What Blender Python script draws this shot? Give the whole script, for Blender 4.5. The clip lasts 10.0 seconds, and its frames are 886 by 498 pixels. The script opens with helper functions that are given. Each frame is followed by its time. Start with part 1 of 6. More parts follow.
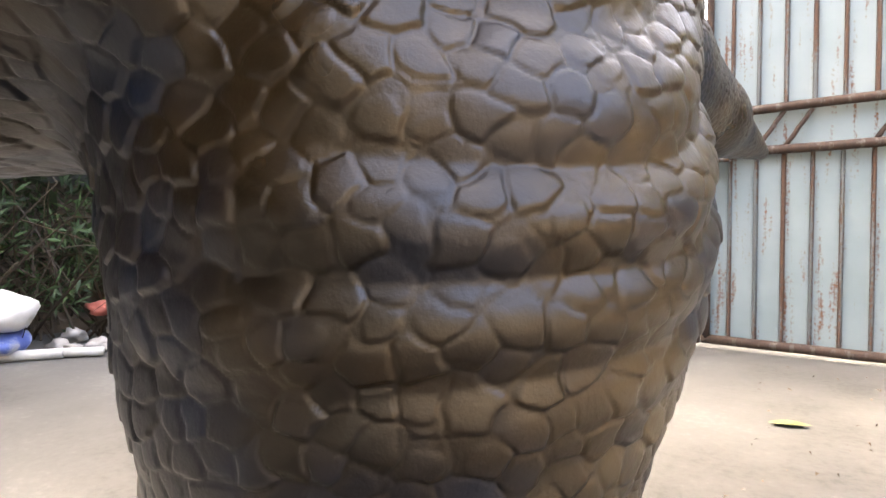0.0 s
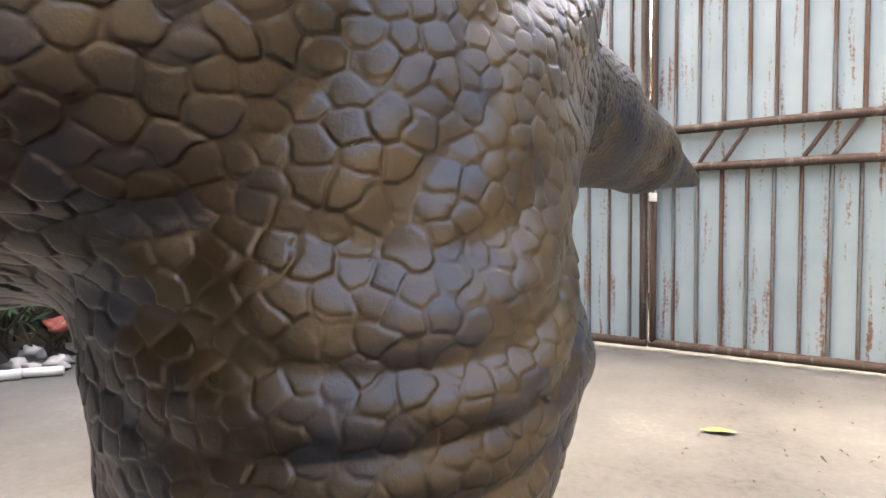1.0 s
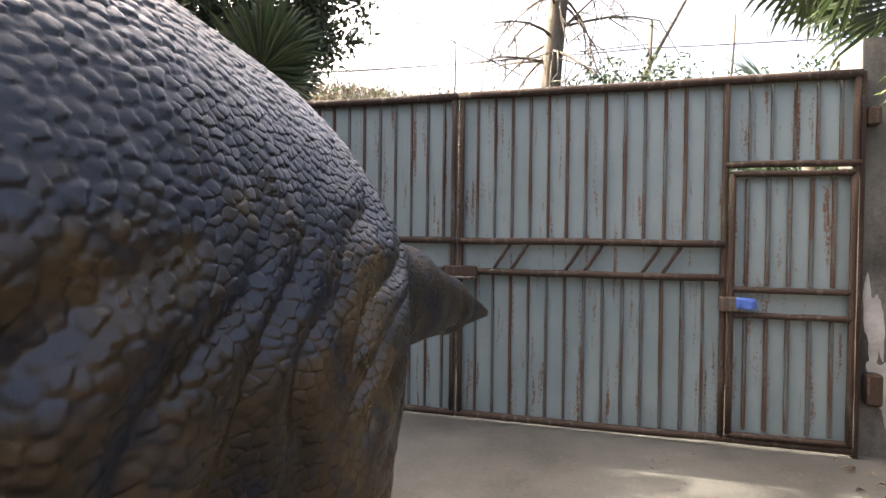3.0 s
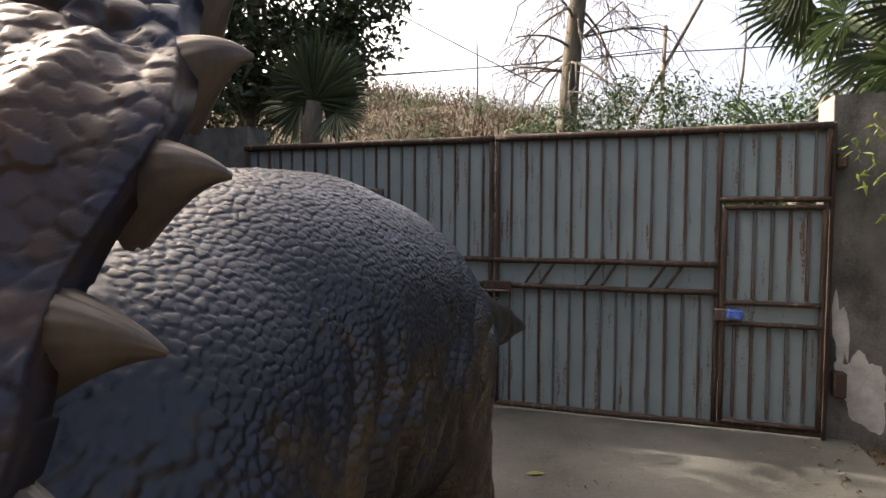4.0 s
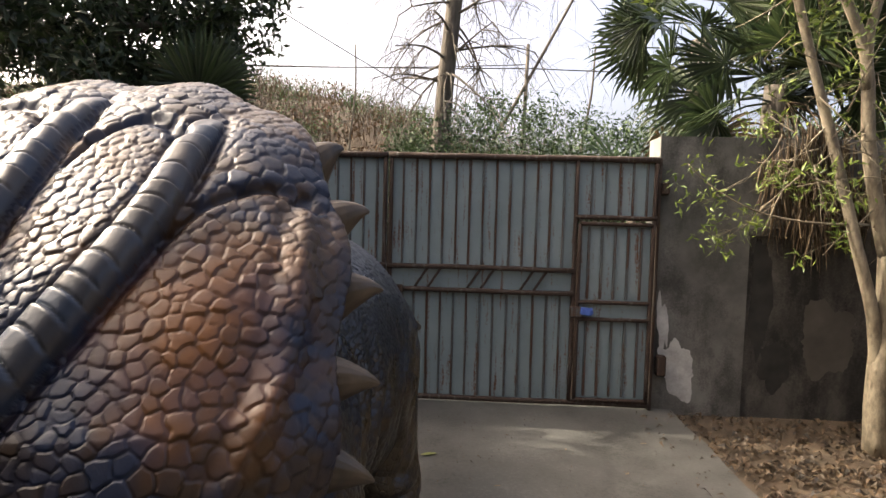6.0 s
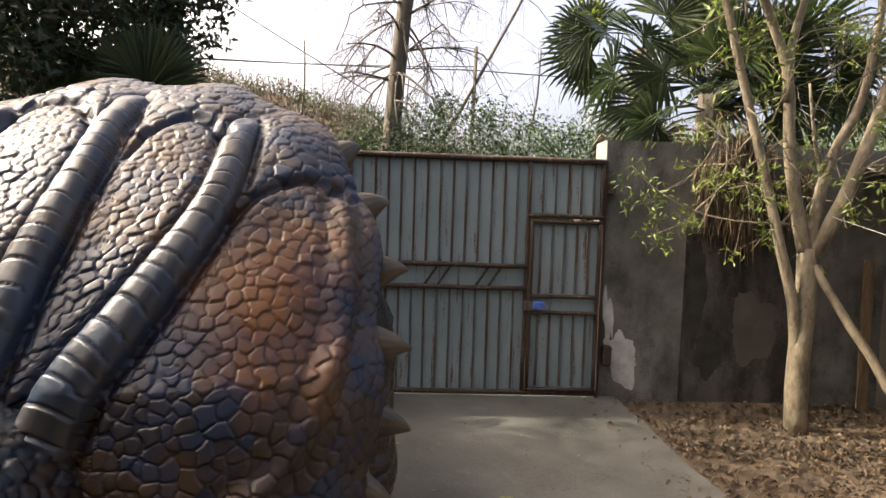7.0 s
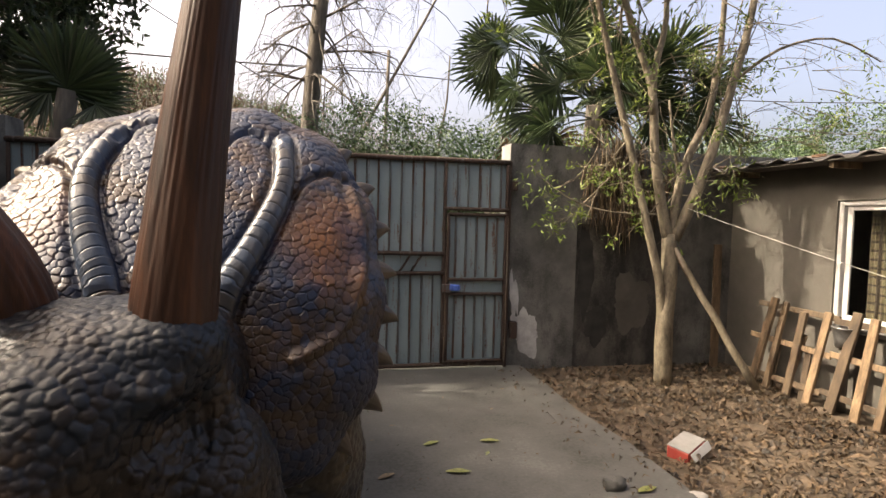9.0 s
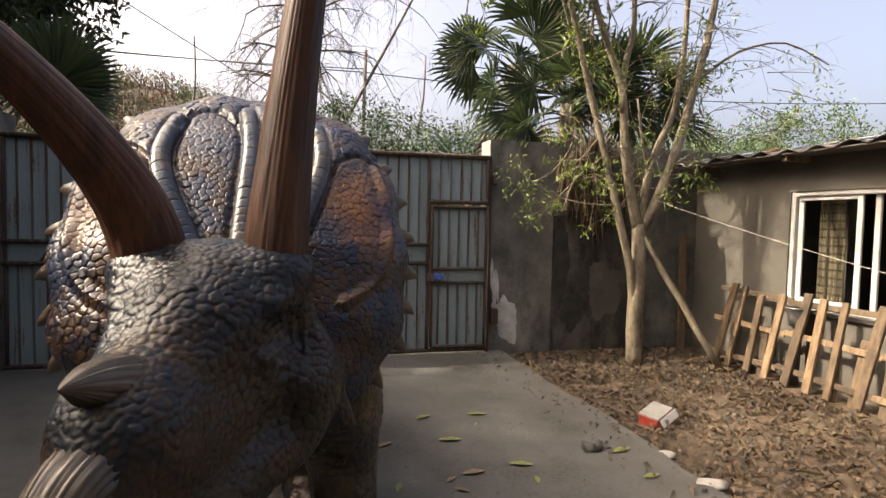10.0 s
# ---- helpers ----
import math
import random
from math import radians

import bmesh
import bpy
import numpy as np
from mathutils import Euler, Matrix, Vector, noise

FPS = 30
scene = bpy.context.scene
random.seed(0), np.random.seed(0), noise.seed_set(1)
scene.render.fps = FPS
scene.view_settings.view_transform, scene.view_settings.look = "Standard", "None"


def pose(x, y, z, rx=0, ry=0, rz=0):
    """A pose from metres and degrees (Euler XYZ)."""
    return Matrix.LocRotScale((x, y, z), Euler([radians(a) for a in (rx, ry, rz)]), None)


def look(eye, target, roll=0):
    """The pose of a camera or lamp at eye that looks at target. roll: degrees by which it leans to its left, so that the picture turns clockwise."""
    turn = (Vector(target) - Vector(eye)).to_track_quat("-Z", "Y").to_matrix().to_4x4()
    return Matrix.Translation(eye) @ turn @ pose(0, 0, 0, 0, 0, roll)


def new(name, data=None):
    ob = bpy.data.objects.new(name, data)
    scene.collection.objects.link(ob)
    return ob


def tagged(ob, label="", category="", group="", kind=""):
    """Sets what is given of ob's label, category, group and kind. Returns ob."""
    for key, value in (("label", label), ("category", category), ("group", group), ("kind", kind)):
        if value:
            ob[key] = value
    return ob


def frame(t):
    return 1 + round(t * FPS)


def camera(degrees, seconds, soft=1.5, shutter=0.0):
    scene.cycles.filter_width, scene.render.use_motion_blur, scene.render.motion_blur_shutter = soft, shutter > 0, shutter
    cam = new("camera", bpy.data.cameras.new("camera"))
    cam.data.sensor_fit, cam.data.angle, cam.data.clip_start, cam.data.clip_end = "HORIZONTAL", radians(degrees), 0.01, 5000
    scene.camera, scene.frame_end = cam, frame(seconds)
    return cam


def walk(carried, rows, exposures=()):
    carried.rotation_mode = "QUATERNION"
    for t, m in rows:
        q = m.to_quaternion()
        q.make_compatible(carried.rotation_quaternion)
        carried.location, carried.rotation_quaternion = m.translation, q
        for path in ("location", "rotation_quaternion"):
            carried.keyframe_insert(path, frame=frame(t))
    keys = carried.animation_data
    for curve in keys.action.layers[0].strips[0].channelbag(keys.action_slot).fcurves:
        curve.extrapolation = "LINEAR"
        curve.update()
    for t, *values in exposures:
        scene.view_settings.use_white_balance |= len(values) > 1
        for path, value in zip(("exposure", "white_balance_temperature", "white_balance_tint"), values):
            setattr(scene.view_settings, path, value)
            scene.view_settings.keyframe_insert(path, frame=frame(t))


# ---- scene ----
cam = camera(77.03, 10.0)
PATH = [
    (0, (0.748, 0.294, 0.715), (-0.442, 1.900, 0.651), -0.02),
    (0.5, (0.797, 0.263, 0.743), (-0.352, 1.899, 0.671), -0.23),
    (1, (0.847, 0.235, 0.859), (-0.245, 1.908, 0.760), -0.57),
    (1.5, (0.884, 0.207, 0.961), (-0.188, 1.891, 0.840), -0.79),
    (2, (0.914, 0.183, 1.062), (-0.151, 1.873, 0.972), -0.71),
    (2.2, (0.991, 0.165, 1.078), (-0.088, 1.848, 1.015), 0.26),
    (2.3, (1.018, 0.162, 1.097), (-0.010, 1.876, 1.048), 0.61),
    (2.4, (1.042, 0.163, 1.129), (0.135, 1.945, 1.081), 0.66),
    (2.5, (1.049, 0.150, 1.182), (0.323, 2.013, 1.135), 0.67),
    (2.7, (1.063, 0.031, 1.302), (0.497, 1.949, 1.276), 0.85),
    (3, (1.043, -0.268, 1.427), (0.514, 1.660, 1.389), 0.68),
    (3.2, (1.024, -0.457, 1.498), (0.502, 1.473, 1.445), 0.36),
    (4.3, (1.066, -1.322, 1.824), (0.476, 0.586, 1.721), 0.28),
    (4.5, (1.078, -1.379, 1.860), (0.508, 0.535, 1.751), 0.47),
    (5, (1.056, -1.504, 1.896), (0.560, 0.430, 1.787), 0.42),
    (5.5, (0.957, -1.651, 1.919), (0.675, 0.326, 1.806), 0.94),
    (5.7, (0.925, -1.679, 1.935), (0.723, 0.307, 1.816), 1.23),
    (6.8, (0.738, -1.815, 1.898), (0.803, 0.181, 1.784), 1.86),
    (7, (0.729, -1.869, 1.906), (0.824, 0.126, 1.791), 1.91),
    (7.5, (0.661, -2.002, 1.895), (0.827, -0.011, 1.787), 1.59),
    (8, (0.592, -2.197, 1.892), (0.871, -0.217, 1.784), 1.55),
    (8.5, (0.545, -2.385, 1.892), (0.922, -0.421, 1.780), 1.63),
    (9, (0.501, -2.581, 1.837), (0.915, -0.626, 1.727), 1.51),
    (9.5, (0.433, -2.680, 1.789), (0.877, -0.734, 1.679), 1.87),
    (10, (0.293, -2.887, 1.737), (0.800, -0.958, 1.630), 1.16),
]
EXPOSURES = [(0, 5.3, 7800, 11), (0.5, 5.15, 7700, 11), (1.5, 5.0, 7700, 11), (2.0, 4.85, 7600, 11), (2.5, 4.4, 7400, 10), (3.0, 3.42, 7300, 10), (4.3, 2.32, 7250, 10), (7.0, 2.3, 7350, 10), (10.0, 2.17, 7550, 11)]
walk(cam, [(t, look(eye, target, roll)) for t, eye, target, roll in PATH], EXPOSURES)

# ---- world and sun ----
SUN_ELEVATION, SUN_FROM = 41.5, (-1.0, 0.20)
world = bpy.data.worlds.new("world")
scene.world = world
world.use_nodes = True
wn = world.node_tree.nodes
sky = wn.new("ShaderNodeTexSky")
sky.sky_type = "NISHITA"
sky.sun_disc = False
sky.sun_elevation = radians(SUN_ELEVATION)
sky.sun_rotation = math.atan2(SUN_FROM[0], SUN_FROM[1])
sky.air_density, sky.dust_density, sky.ozone_density = 0.5, 10.0, 0.3
wn["Background"].inputs["Strength"].default_value = 0.15
world.node_tree.links.new(sky.outputs["Color"], wn["Background"].inputs["Color"])
sun = new("sun", bpy.data.lights.new("sun", "SUN"))
sun.data.energy, sun.data.angle, sun.data.color = 2.2, radians(0.6), (1.0, 0.93, 0.82)
SUN_DIR = Vector((SUN_FROM[0], SUN_FROM[1], math.tan(radians(SUN_ELEVATION)))).normalized()
sun.matrix_world = look(SUN_DIR * 30, (0, 0, 0))


# ---- materials ----
def graph(name):
    m = bpy.data.materials.new(name)
    m.use_nodes = True
    t = m.node_tree
    return m, t, t.nodes["Principled BSDF"]


def node(t, kind, **values):
    n = t.nodes.new(kind)
    for key, value in values.items():
        n.inputs[key.replace("_", " ")].default_value = value
    return n


def ramp(t, source, stops):
    n = t.nodes.new("ShaderNodeValToRGB")
    e = n.color_ramp.elements
    while len(e) < len(stops):
        e.new(0.5)
    for item, (at, colour) in zip(e, stops):
        item.position = at
        item.color = (*colour, 1) if len(colour) == 3 else colour
    t.links.new(source, n.inputs["Fac"])
    return n.outputs["Color"]


def grey(t, source, a, b):
    n = t.nodes.new("ShaderNodeMapRange")
    n.inputs["From Min"].default_value, n.inputs["From Max"].default_value = a, b
    t.links.new(source, n.inputs["Value"])
    return n.outputs["Result"]


def mixed(t, fac, a, b, how="MIX"):
    n = t.nodes.new("ShaderNodeMix")
    n.data_type, n.blend_type = "RGBA", how
    for slot, value in ((0, fac), (6, a), (7, b)):
        if isinstance(value, (int, float)):
            n.inputs[slot].default_value = value
        elif isinstance(value, tuple):
            n.inputs[slot].default_value = (*value, 1)
        else:
            t.links.new(value, n.inputs[slot])
    return n.outputs[2]


def where(t, stretch=(1, 1, 1)):
    c = t.nodes.new("ShaderNodeTexCoord")
    mp = node(t, "ShaderNodeMapping", Scale=stretch)
    t.links.new(c.outputs["Object"], mp.inputs["Vector"])
    return mp.outputs["Vector"]


def noisy(t, vector, scale, detail=5.0, rough=0.6):
    n = node(t, "ShaderNodeTexNoise", Scale=scale, Detail=detail, Roughness=rough)
    t.links.new(vector, n.inputs["Vector"])
    return n.outputs["Fac"]


def bumped(t, bsdf, height, strength, distance):
    b = node(t, "ShaderNodeBump", Strength=strength, Distance=distance)
    t.links.new(height, b.inputs["Height"])
    t.links.new(b.outputs["Normal"], bsdf.inputs["Normal"])


def surface(name, stops, scale=6.0, fine=60.0, rough=(0.5, 0.8), metal=0.0, bump=0.3, depth=0.004, stretch=(1, 1, 1), spread=0.25, per_object=0.0, spec=0.5):
    """A surface whose colour wanders over two scales of noise."""
    m, t, b = graph(name)
    v = where(t, stretch)
    big, small = noisy(t, v, scale), noisy(t, v, fine, 4.0, 0.65)
    mix = t.nodes.new("ShaderNodeMath")
    mix.operation = "MULTIPLY_ADD"
    mix.inputs[1].default_value = spread
    t.links.new(small, mix.inputs[0])
    t.links.new(big, mix.inputs[2])
    fac = grey(t, mix.outputs[0], 0.28 + spread * 0.5, 0.72 + spread * 0.5)
    colour = ramp(t, fac, stops)
    if per_object:
        info = t.nodes.new("ShaderNodeObjectInfo")
        hsv = node(t, "ShaderNodeHueSaturation")
        t.links.new(colour, hsv.inputs["Color"])
        n = grey(t, info.outputs["Random"], 0, 1)
        n.node.inputs["To Min"].default_value, n.node.inputs["To Max"].default_value = 1 - per_object, 1 + per_object
        t.links.new(n, hsv.inputs["Value"])
        colour = hsv.outputs["Color"]
    t.links.new(colour, b.inputs["Base Color"])
    r = grey(t, small, 0.3, 0.7)
    r.node.inputs["To Min"].default_value, r.node.inputs["To Max"].default_value = rough
    t.links.new(r, b.inputs["Roughness"])
    b.inputs["Metallic"].default_value = metal
    b.inputs["Specular IOR Level"].default_value = spec
    if bump:
        bumped(t, b, mix.outputs[0], bump, depth)
    return m


def leafy(name, dark, light, rough=0.5, through_light=0.25):
    """A leaf: colour differs from piece to piece, and some light comes through."""
    m, t, b = graph(name)
    g = t.nodes.new("ShaderNodeNewGeometry")
    colour = ramp(t, g.outputs["Random Per Island"], ((0.0, dark), (1.0, light)))
    t.links.new(colour, b.inputs["Base Color"])
    b.inputs["Roughness"].default_value = rough
    tr = t.nodes.new("ShaderNodeBsdfTranslucent")
    t.links.new(colour, tr.inputs["Color"])
    mx = t.nodes.new("ShaderNodeMixShader")
    mx.inputs[0].default_value = through_light
    t.links.new(b.outputs[0], mx.inputs[1])
    t.links.new(tr.outputs[0], mx.inputs[2])
    t.links.new(mx.outputs[0], t.nodes["Material Output"].inputs["Surface"])
    return m


def painted_steel(name, paint_a, paint_b, rust_amount, rust_a=(0.13, 0.055, 0.025), rust_b=(0.05, 0.025, 0.015), drag=(9, 9, 0.7), soft=0.10, rough=(0.45, 0.9)):
    """Old paint on steel with rust that runs downwards."""
    m, t, b = graph(name)
    v, streak = where(t), where(t, drag)
    broad, run, fine = noisy(t, v, 1.7), noisy(t, streak, 2.2), noisy(t, v, 55.0, 4.0, 0.7)
    paint = ramp(t, grey(t, broad, 0.3, 0.7), ((0, paint_a), (1, paint_b)))
    rust = ramp(t, fine, ((0.3, rust_b), (0.7, rust_a)))
    s = t.nodes.new("ShaderNodeMath")
    s.operation = "MULTIPLY_ADD"
    s.inputs[1].default_value = 0.45
    t.links.new(fine, s.inputs[0])
    t.links.new(run, s.inputs[2])
    mask = grey(t, s.outputs[0], 0.93 - rust_amount, 0.93 + soft - rust_amount)
    t.links.new(mixed(t, mask, paint, rust), b.inputs["Base Color"])
    r = grey(t, mask, 0, 1)
    r.node.inputs["To Min"].default_value, r.node.inputs["To Max"].default_value = rough
    t.links.new(r, b.inputs["Roughness"])
    bumped(t, b, s.outputs[0], 0.25, 0.003)
    return m


M_SHEET = painted_steel("gate_sheet_paint", (0.135, 0.182, 0.196), (0.195, 0.240, 0.252), 0.12)
M_RIB = painted_steel("gate_rib_rust", (0.085, 0.102, 0.106), (0.058, 0.064, 0.064), 0.26, (0.085, 0.040, 0.022), (0.035, 0.021, 0.015))
M_RAIL = painted_steel("gate_rail_rust", (0.070, 0.058, 0.050), (0.050, 0.040, 0.034), 0.36, (0.050, 0.027, 0.017), (0.020, 0.014, 0.011))
M_CONCRETE = surface("yard_concrete", ((0.0, (0.026, 0.026, 0.024)), (0.35, (0.056, 0.056, 0.052)), (0.7, (0.074, 0.074, 0.069)), (1.0, (0.105, 0.104, 0.098))), 1.1, 34.0, (0.72, 0.95), bump=0.4, depth=0.004, spread=0.75)
M_EARTH = surface("leaf_strewn_earth", ((0.0, (0.039, 0.028, 0.018)), (1.0, (0.094, 0.066, 0.041))), 5.0, 60.0, (0.85, 1.0), bump=0.6, depth=0.02)
M_OLDWALL = painted_steel("stained_render", (0.048, 0.049, 0.045), (0.160, 0.156, 0.145), 0.27, (0.040, 0.040, 0.037), (0.016, 0.016, 0.015), (1.7, 1.7, 0.9), 0.28, (0.8, 0.95))
M_DARKWALL = painted_steel("damp_dark_render", (0.034, 0.032, 0.029), (0.098, 0.092, 0.081), 0.33, (0.020, 0.019, 0.017), (0.008, 0.008, 0.0075), (1.5, 1.5, 0.6), 0.28, (0.8, 0.95))
M_PALEWALL = surface("pale_render", ((0.0, (0.150, 0.146, 0.138)), (1.0, (0.255, 0.250, 0.240))), 4.0, 40.0, (0.8, 0.95), bump=0.5, depth=0.006)
M_PLASTER = surface("bare_plaster", ((0.0, (0.24, 0.235, 0.225)), (1.0, (0.46, 0.455, 0.44))), 6.0, 40.0, (0.8, 0.95), bump=0.5, depth=0.006)
M_HOUSEWALL = surface("house_render", ((0.0, (0.060, 0.055, 0.046)), (1.0, (0.105, 0.097, 0.083))), 2.0, 45.0, (0.8, 0.95), bump=0.25, depth=0.003)
M_WOOD = surface("weathered_wood", ((0.0, (0.032, 0.021, 0.012)), (0.5, (0.085, 0.056, 0.031)), (1.0, (0.140, 0.095, 0.054))), 3.0, 20.0, (0.7, 0.9), bump=0.4, depth=0.003, stretch=(6, 6, 1), spread=0.5, per_object=0.5)
M_BARK_PALE = surface("smooth_pale_bark", ((0.0, (0.036, 0.029, 0.020)), (0.4, (0.112, 0.092, 0.062)), (1.0, (0.225, 0.190, 0.134))), 6.0, 40.0, (0.65, 0.9), bump=0.9, depth=0.012, stretch=(1, 1, 0.4), spread=0.5)
M_BARK_GREY = surface("rough_grey_bark", ((0.0, (0.042, 0.036, 0.030)), (1.0, (0.132, 0.114, 0.090))), 7.0, 40.0, (0.8, 0.95), bump=0.7, depth=0.01, stretch=(2, 2, 0.4))
M_WHITE = surface("white_window_plastic", ((0.0, (0.30, 0.30, 0.29)), (1.0, (0.46, 0.46, 0.45))), 5.0, 60.0, (0.35, 0.5), bump=0.05)


# ---- small builders ----
def part(name, bm, material, parent=None, label=""):
    """Links a bmesh as one mesh object, under a thing where one is given."""
    mesh = bpy.data.meshes.new(name)
    bm.to_mesh(mesh)
    bm.free()
    mesh.materials.append(material)
    ob = new(name, mesh)
    ob.parent = parent
    if label:
        ob["label"] = label
    return ob


def raw(name, verts, faces, material, parent=None, smooth=False):
    mesh = bpy.data.meshes.new(name)
    mesh.from_pydata(verts, [], faces)
    if smooth:
        mesh.shade_smooth()
    mesh.materials.append(material)
    ob = new(name, mesh)
    ob.parent = parent
    return ob


def thing(name, at, label, category, group="", kind=""):
    ob = new(name)
    ob.location = at
    return tagged(ob, label, category, group, kind)


def box(bm, lo, hi, bevel=0.0, turn=None):
    """Adds a box from corner to corner, its edges softened."""
    lo, hi = Vector(lo), Vector(hi)
    m = Matrix.LocRotScale((lo + hi) / 2, None, hi - lo)
    made = bmesh.ops.create_cube(bm, size=1.0, matrix=(turn or Matrix()) @ m)["verts"]
    if bevel:
        edges = list({e for v in made for e in v.link_edges})
        bmesh.ops.bevel(bm, geom=edges, offset=bevel, segments=1, affect="EDGES", profile=0.6)
    return bm


def boxed(lo, hi, bevel=0.004, turn=None):
    return box(bmesh.new(), lo, hi, bevel, turn)


def tube_data(points, radii, sides=8, verts=None, faces=None):
    """Rings along a line of points; returns verts and faces, closed at both ends."""
    verts, faces = ([] if verts is None else verts), ([] if faces is None else faces)
    pts = [Vector(p) for p in points]
    side = None
    first = len(verts)
    for i, p in enumerate(pts):
        d = (pts[min(i + 1, len(pts) - 1)] - pts[max(i - 1, 0)]).normalized()
        if side is None:
            side = d.orthogonal().normalized()
        side = (side - d * side.dot(d)).normalized()
        up = d.cross(side)
        r = radii[i] if isinstance(radii, (list, tuple)) else radii
        for k in range(sides):
            a = 2 * math.pi * k / sides
            verts.append(p + (side * math.cos(a) + up * math.sin(a)) * r)
    n = len(pts)
    for i in range(n - 1):
        for k in range(sides):
            a, b = first + i * sides + k, first + i * sides + (k + 1) % sides
            faces.append((a, b, b + sides, a + sides))
    faces.append(tuple(first + k for k in reversed(range(sides))))
    faces.append(tuple(first + (n - 1) * sides + k for k in range(sides)))
    return verts, faces


def tube(name, points, radii, material, parent=None, sides=8):
    v, f = tube_data(points, radii, sides)
    return raw(name, v, f, material, parent, True)


def wander(a, b, steps, amount, rng):
    """Points from a to b that stray a little."""
    a, b = Vector(a), Vector(b)
    out = []
    for i in range(steps + 1):
        k = i / steps
        stray = Vector((rng.uniform(-1, 1), rng.uniform(-1, 1), rng.uniform(-0.5, 0.5))) * amount * math.sin(math.pi * k) ** 0.5 if 0 < i < steps else Vector()
        out.append(a.lerp(b, k) + stray)
    return out


# ---- ground ----
def build_ground():
    bm = bmesh.new()
    half = 70.0
    # the yard is a slab with a worn edge; the earth beside it lies a little lower
    raw("ground", [(-half, -half, -0.055), (half, -half, -0.055), (half, half, -0.055), (-half, half, -0.055)], [(0, 1, 2, 3)], M_EARTH)
    tagged(bpy.data.objects["ground"], "bare brown earth around the yard", "ground", kind="structure")
    rng = random.Random(4)
    edge = [(2.98 + rng.uniform(-0.05, 0.05), 4.0 - 0.4 * i) for i in range(31)]
    ring = [(-6.0, 4.3), (2.98, 4.3)] + edge + [(-6.0, -8.0)]
    top = [bm.verts.new((x, y, 0)) for x, y in ring]
    low = [bm.verts.new((x, y, -0.06)) for x, y in ring]
    bm.faces.new(list(reversed(top)))
    for i in range(len(ring)):
        j = (i + 1) % len(ring)
        bm.faces.new((top[i], top[j], low[j], low[i]))
    bmesh.ops.recalc_face_normals(bm, faces=bm.faces)
    slab = part("yard_floor", bm, M_CONCRETE)
    tagged(slab, "worn grey concrete yard with dust and hairline stains", "yard floor", kind="structure")


build_ground()


# ---- gate ----
GATE_Y = 4.0


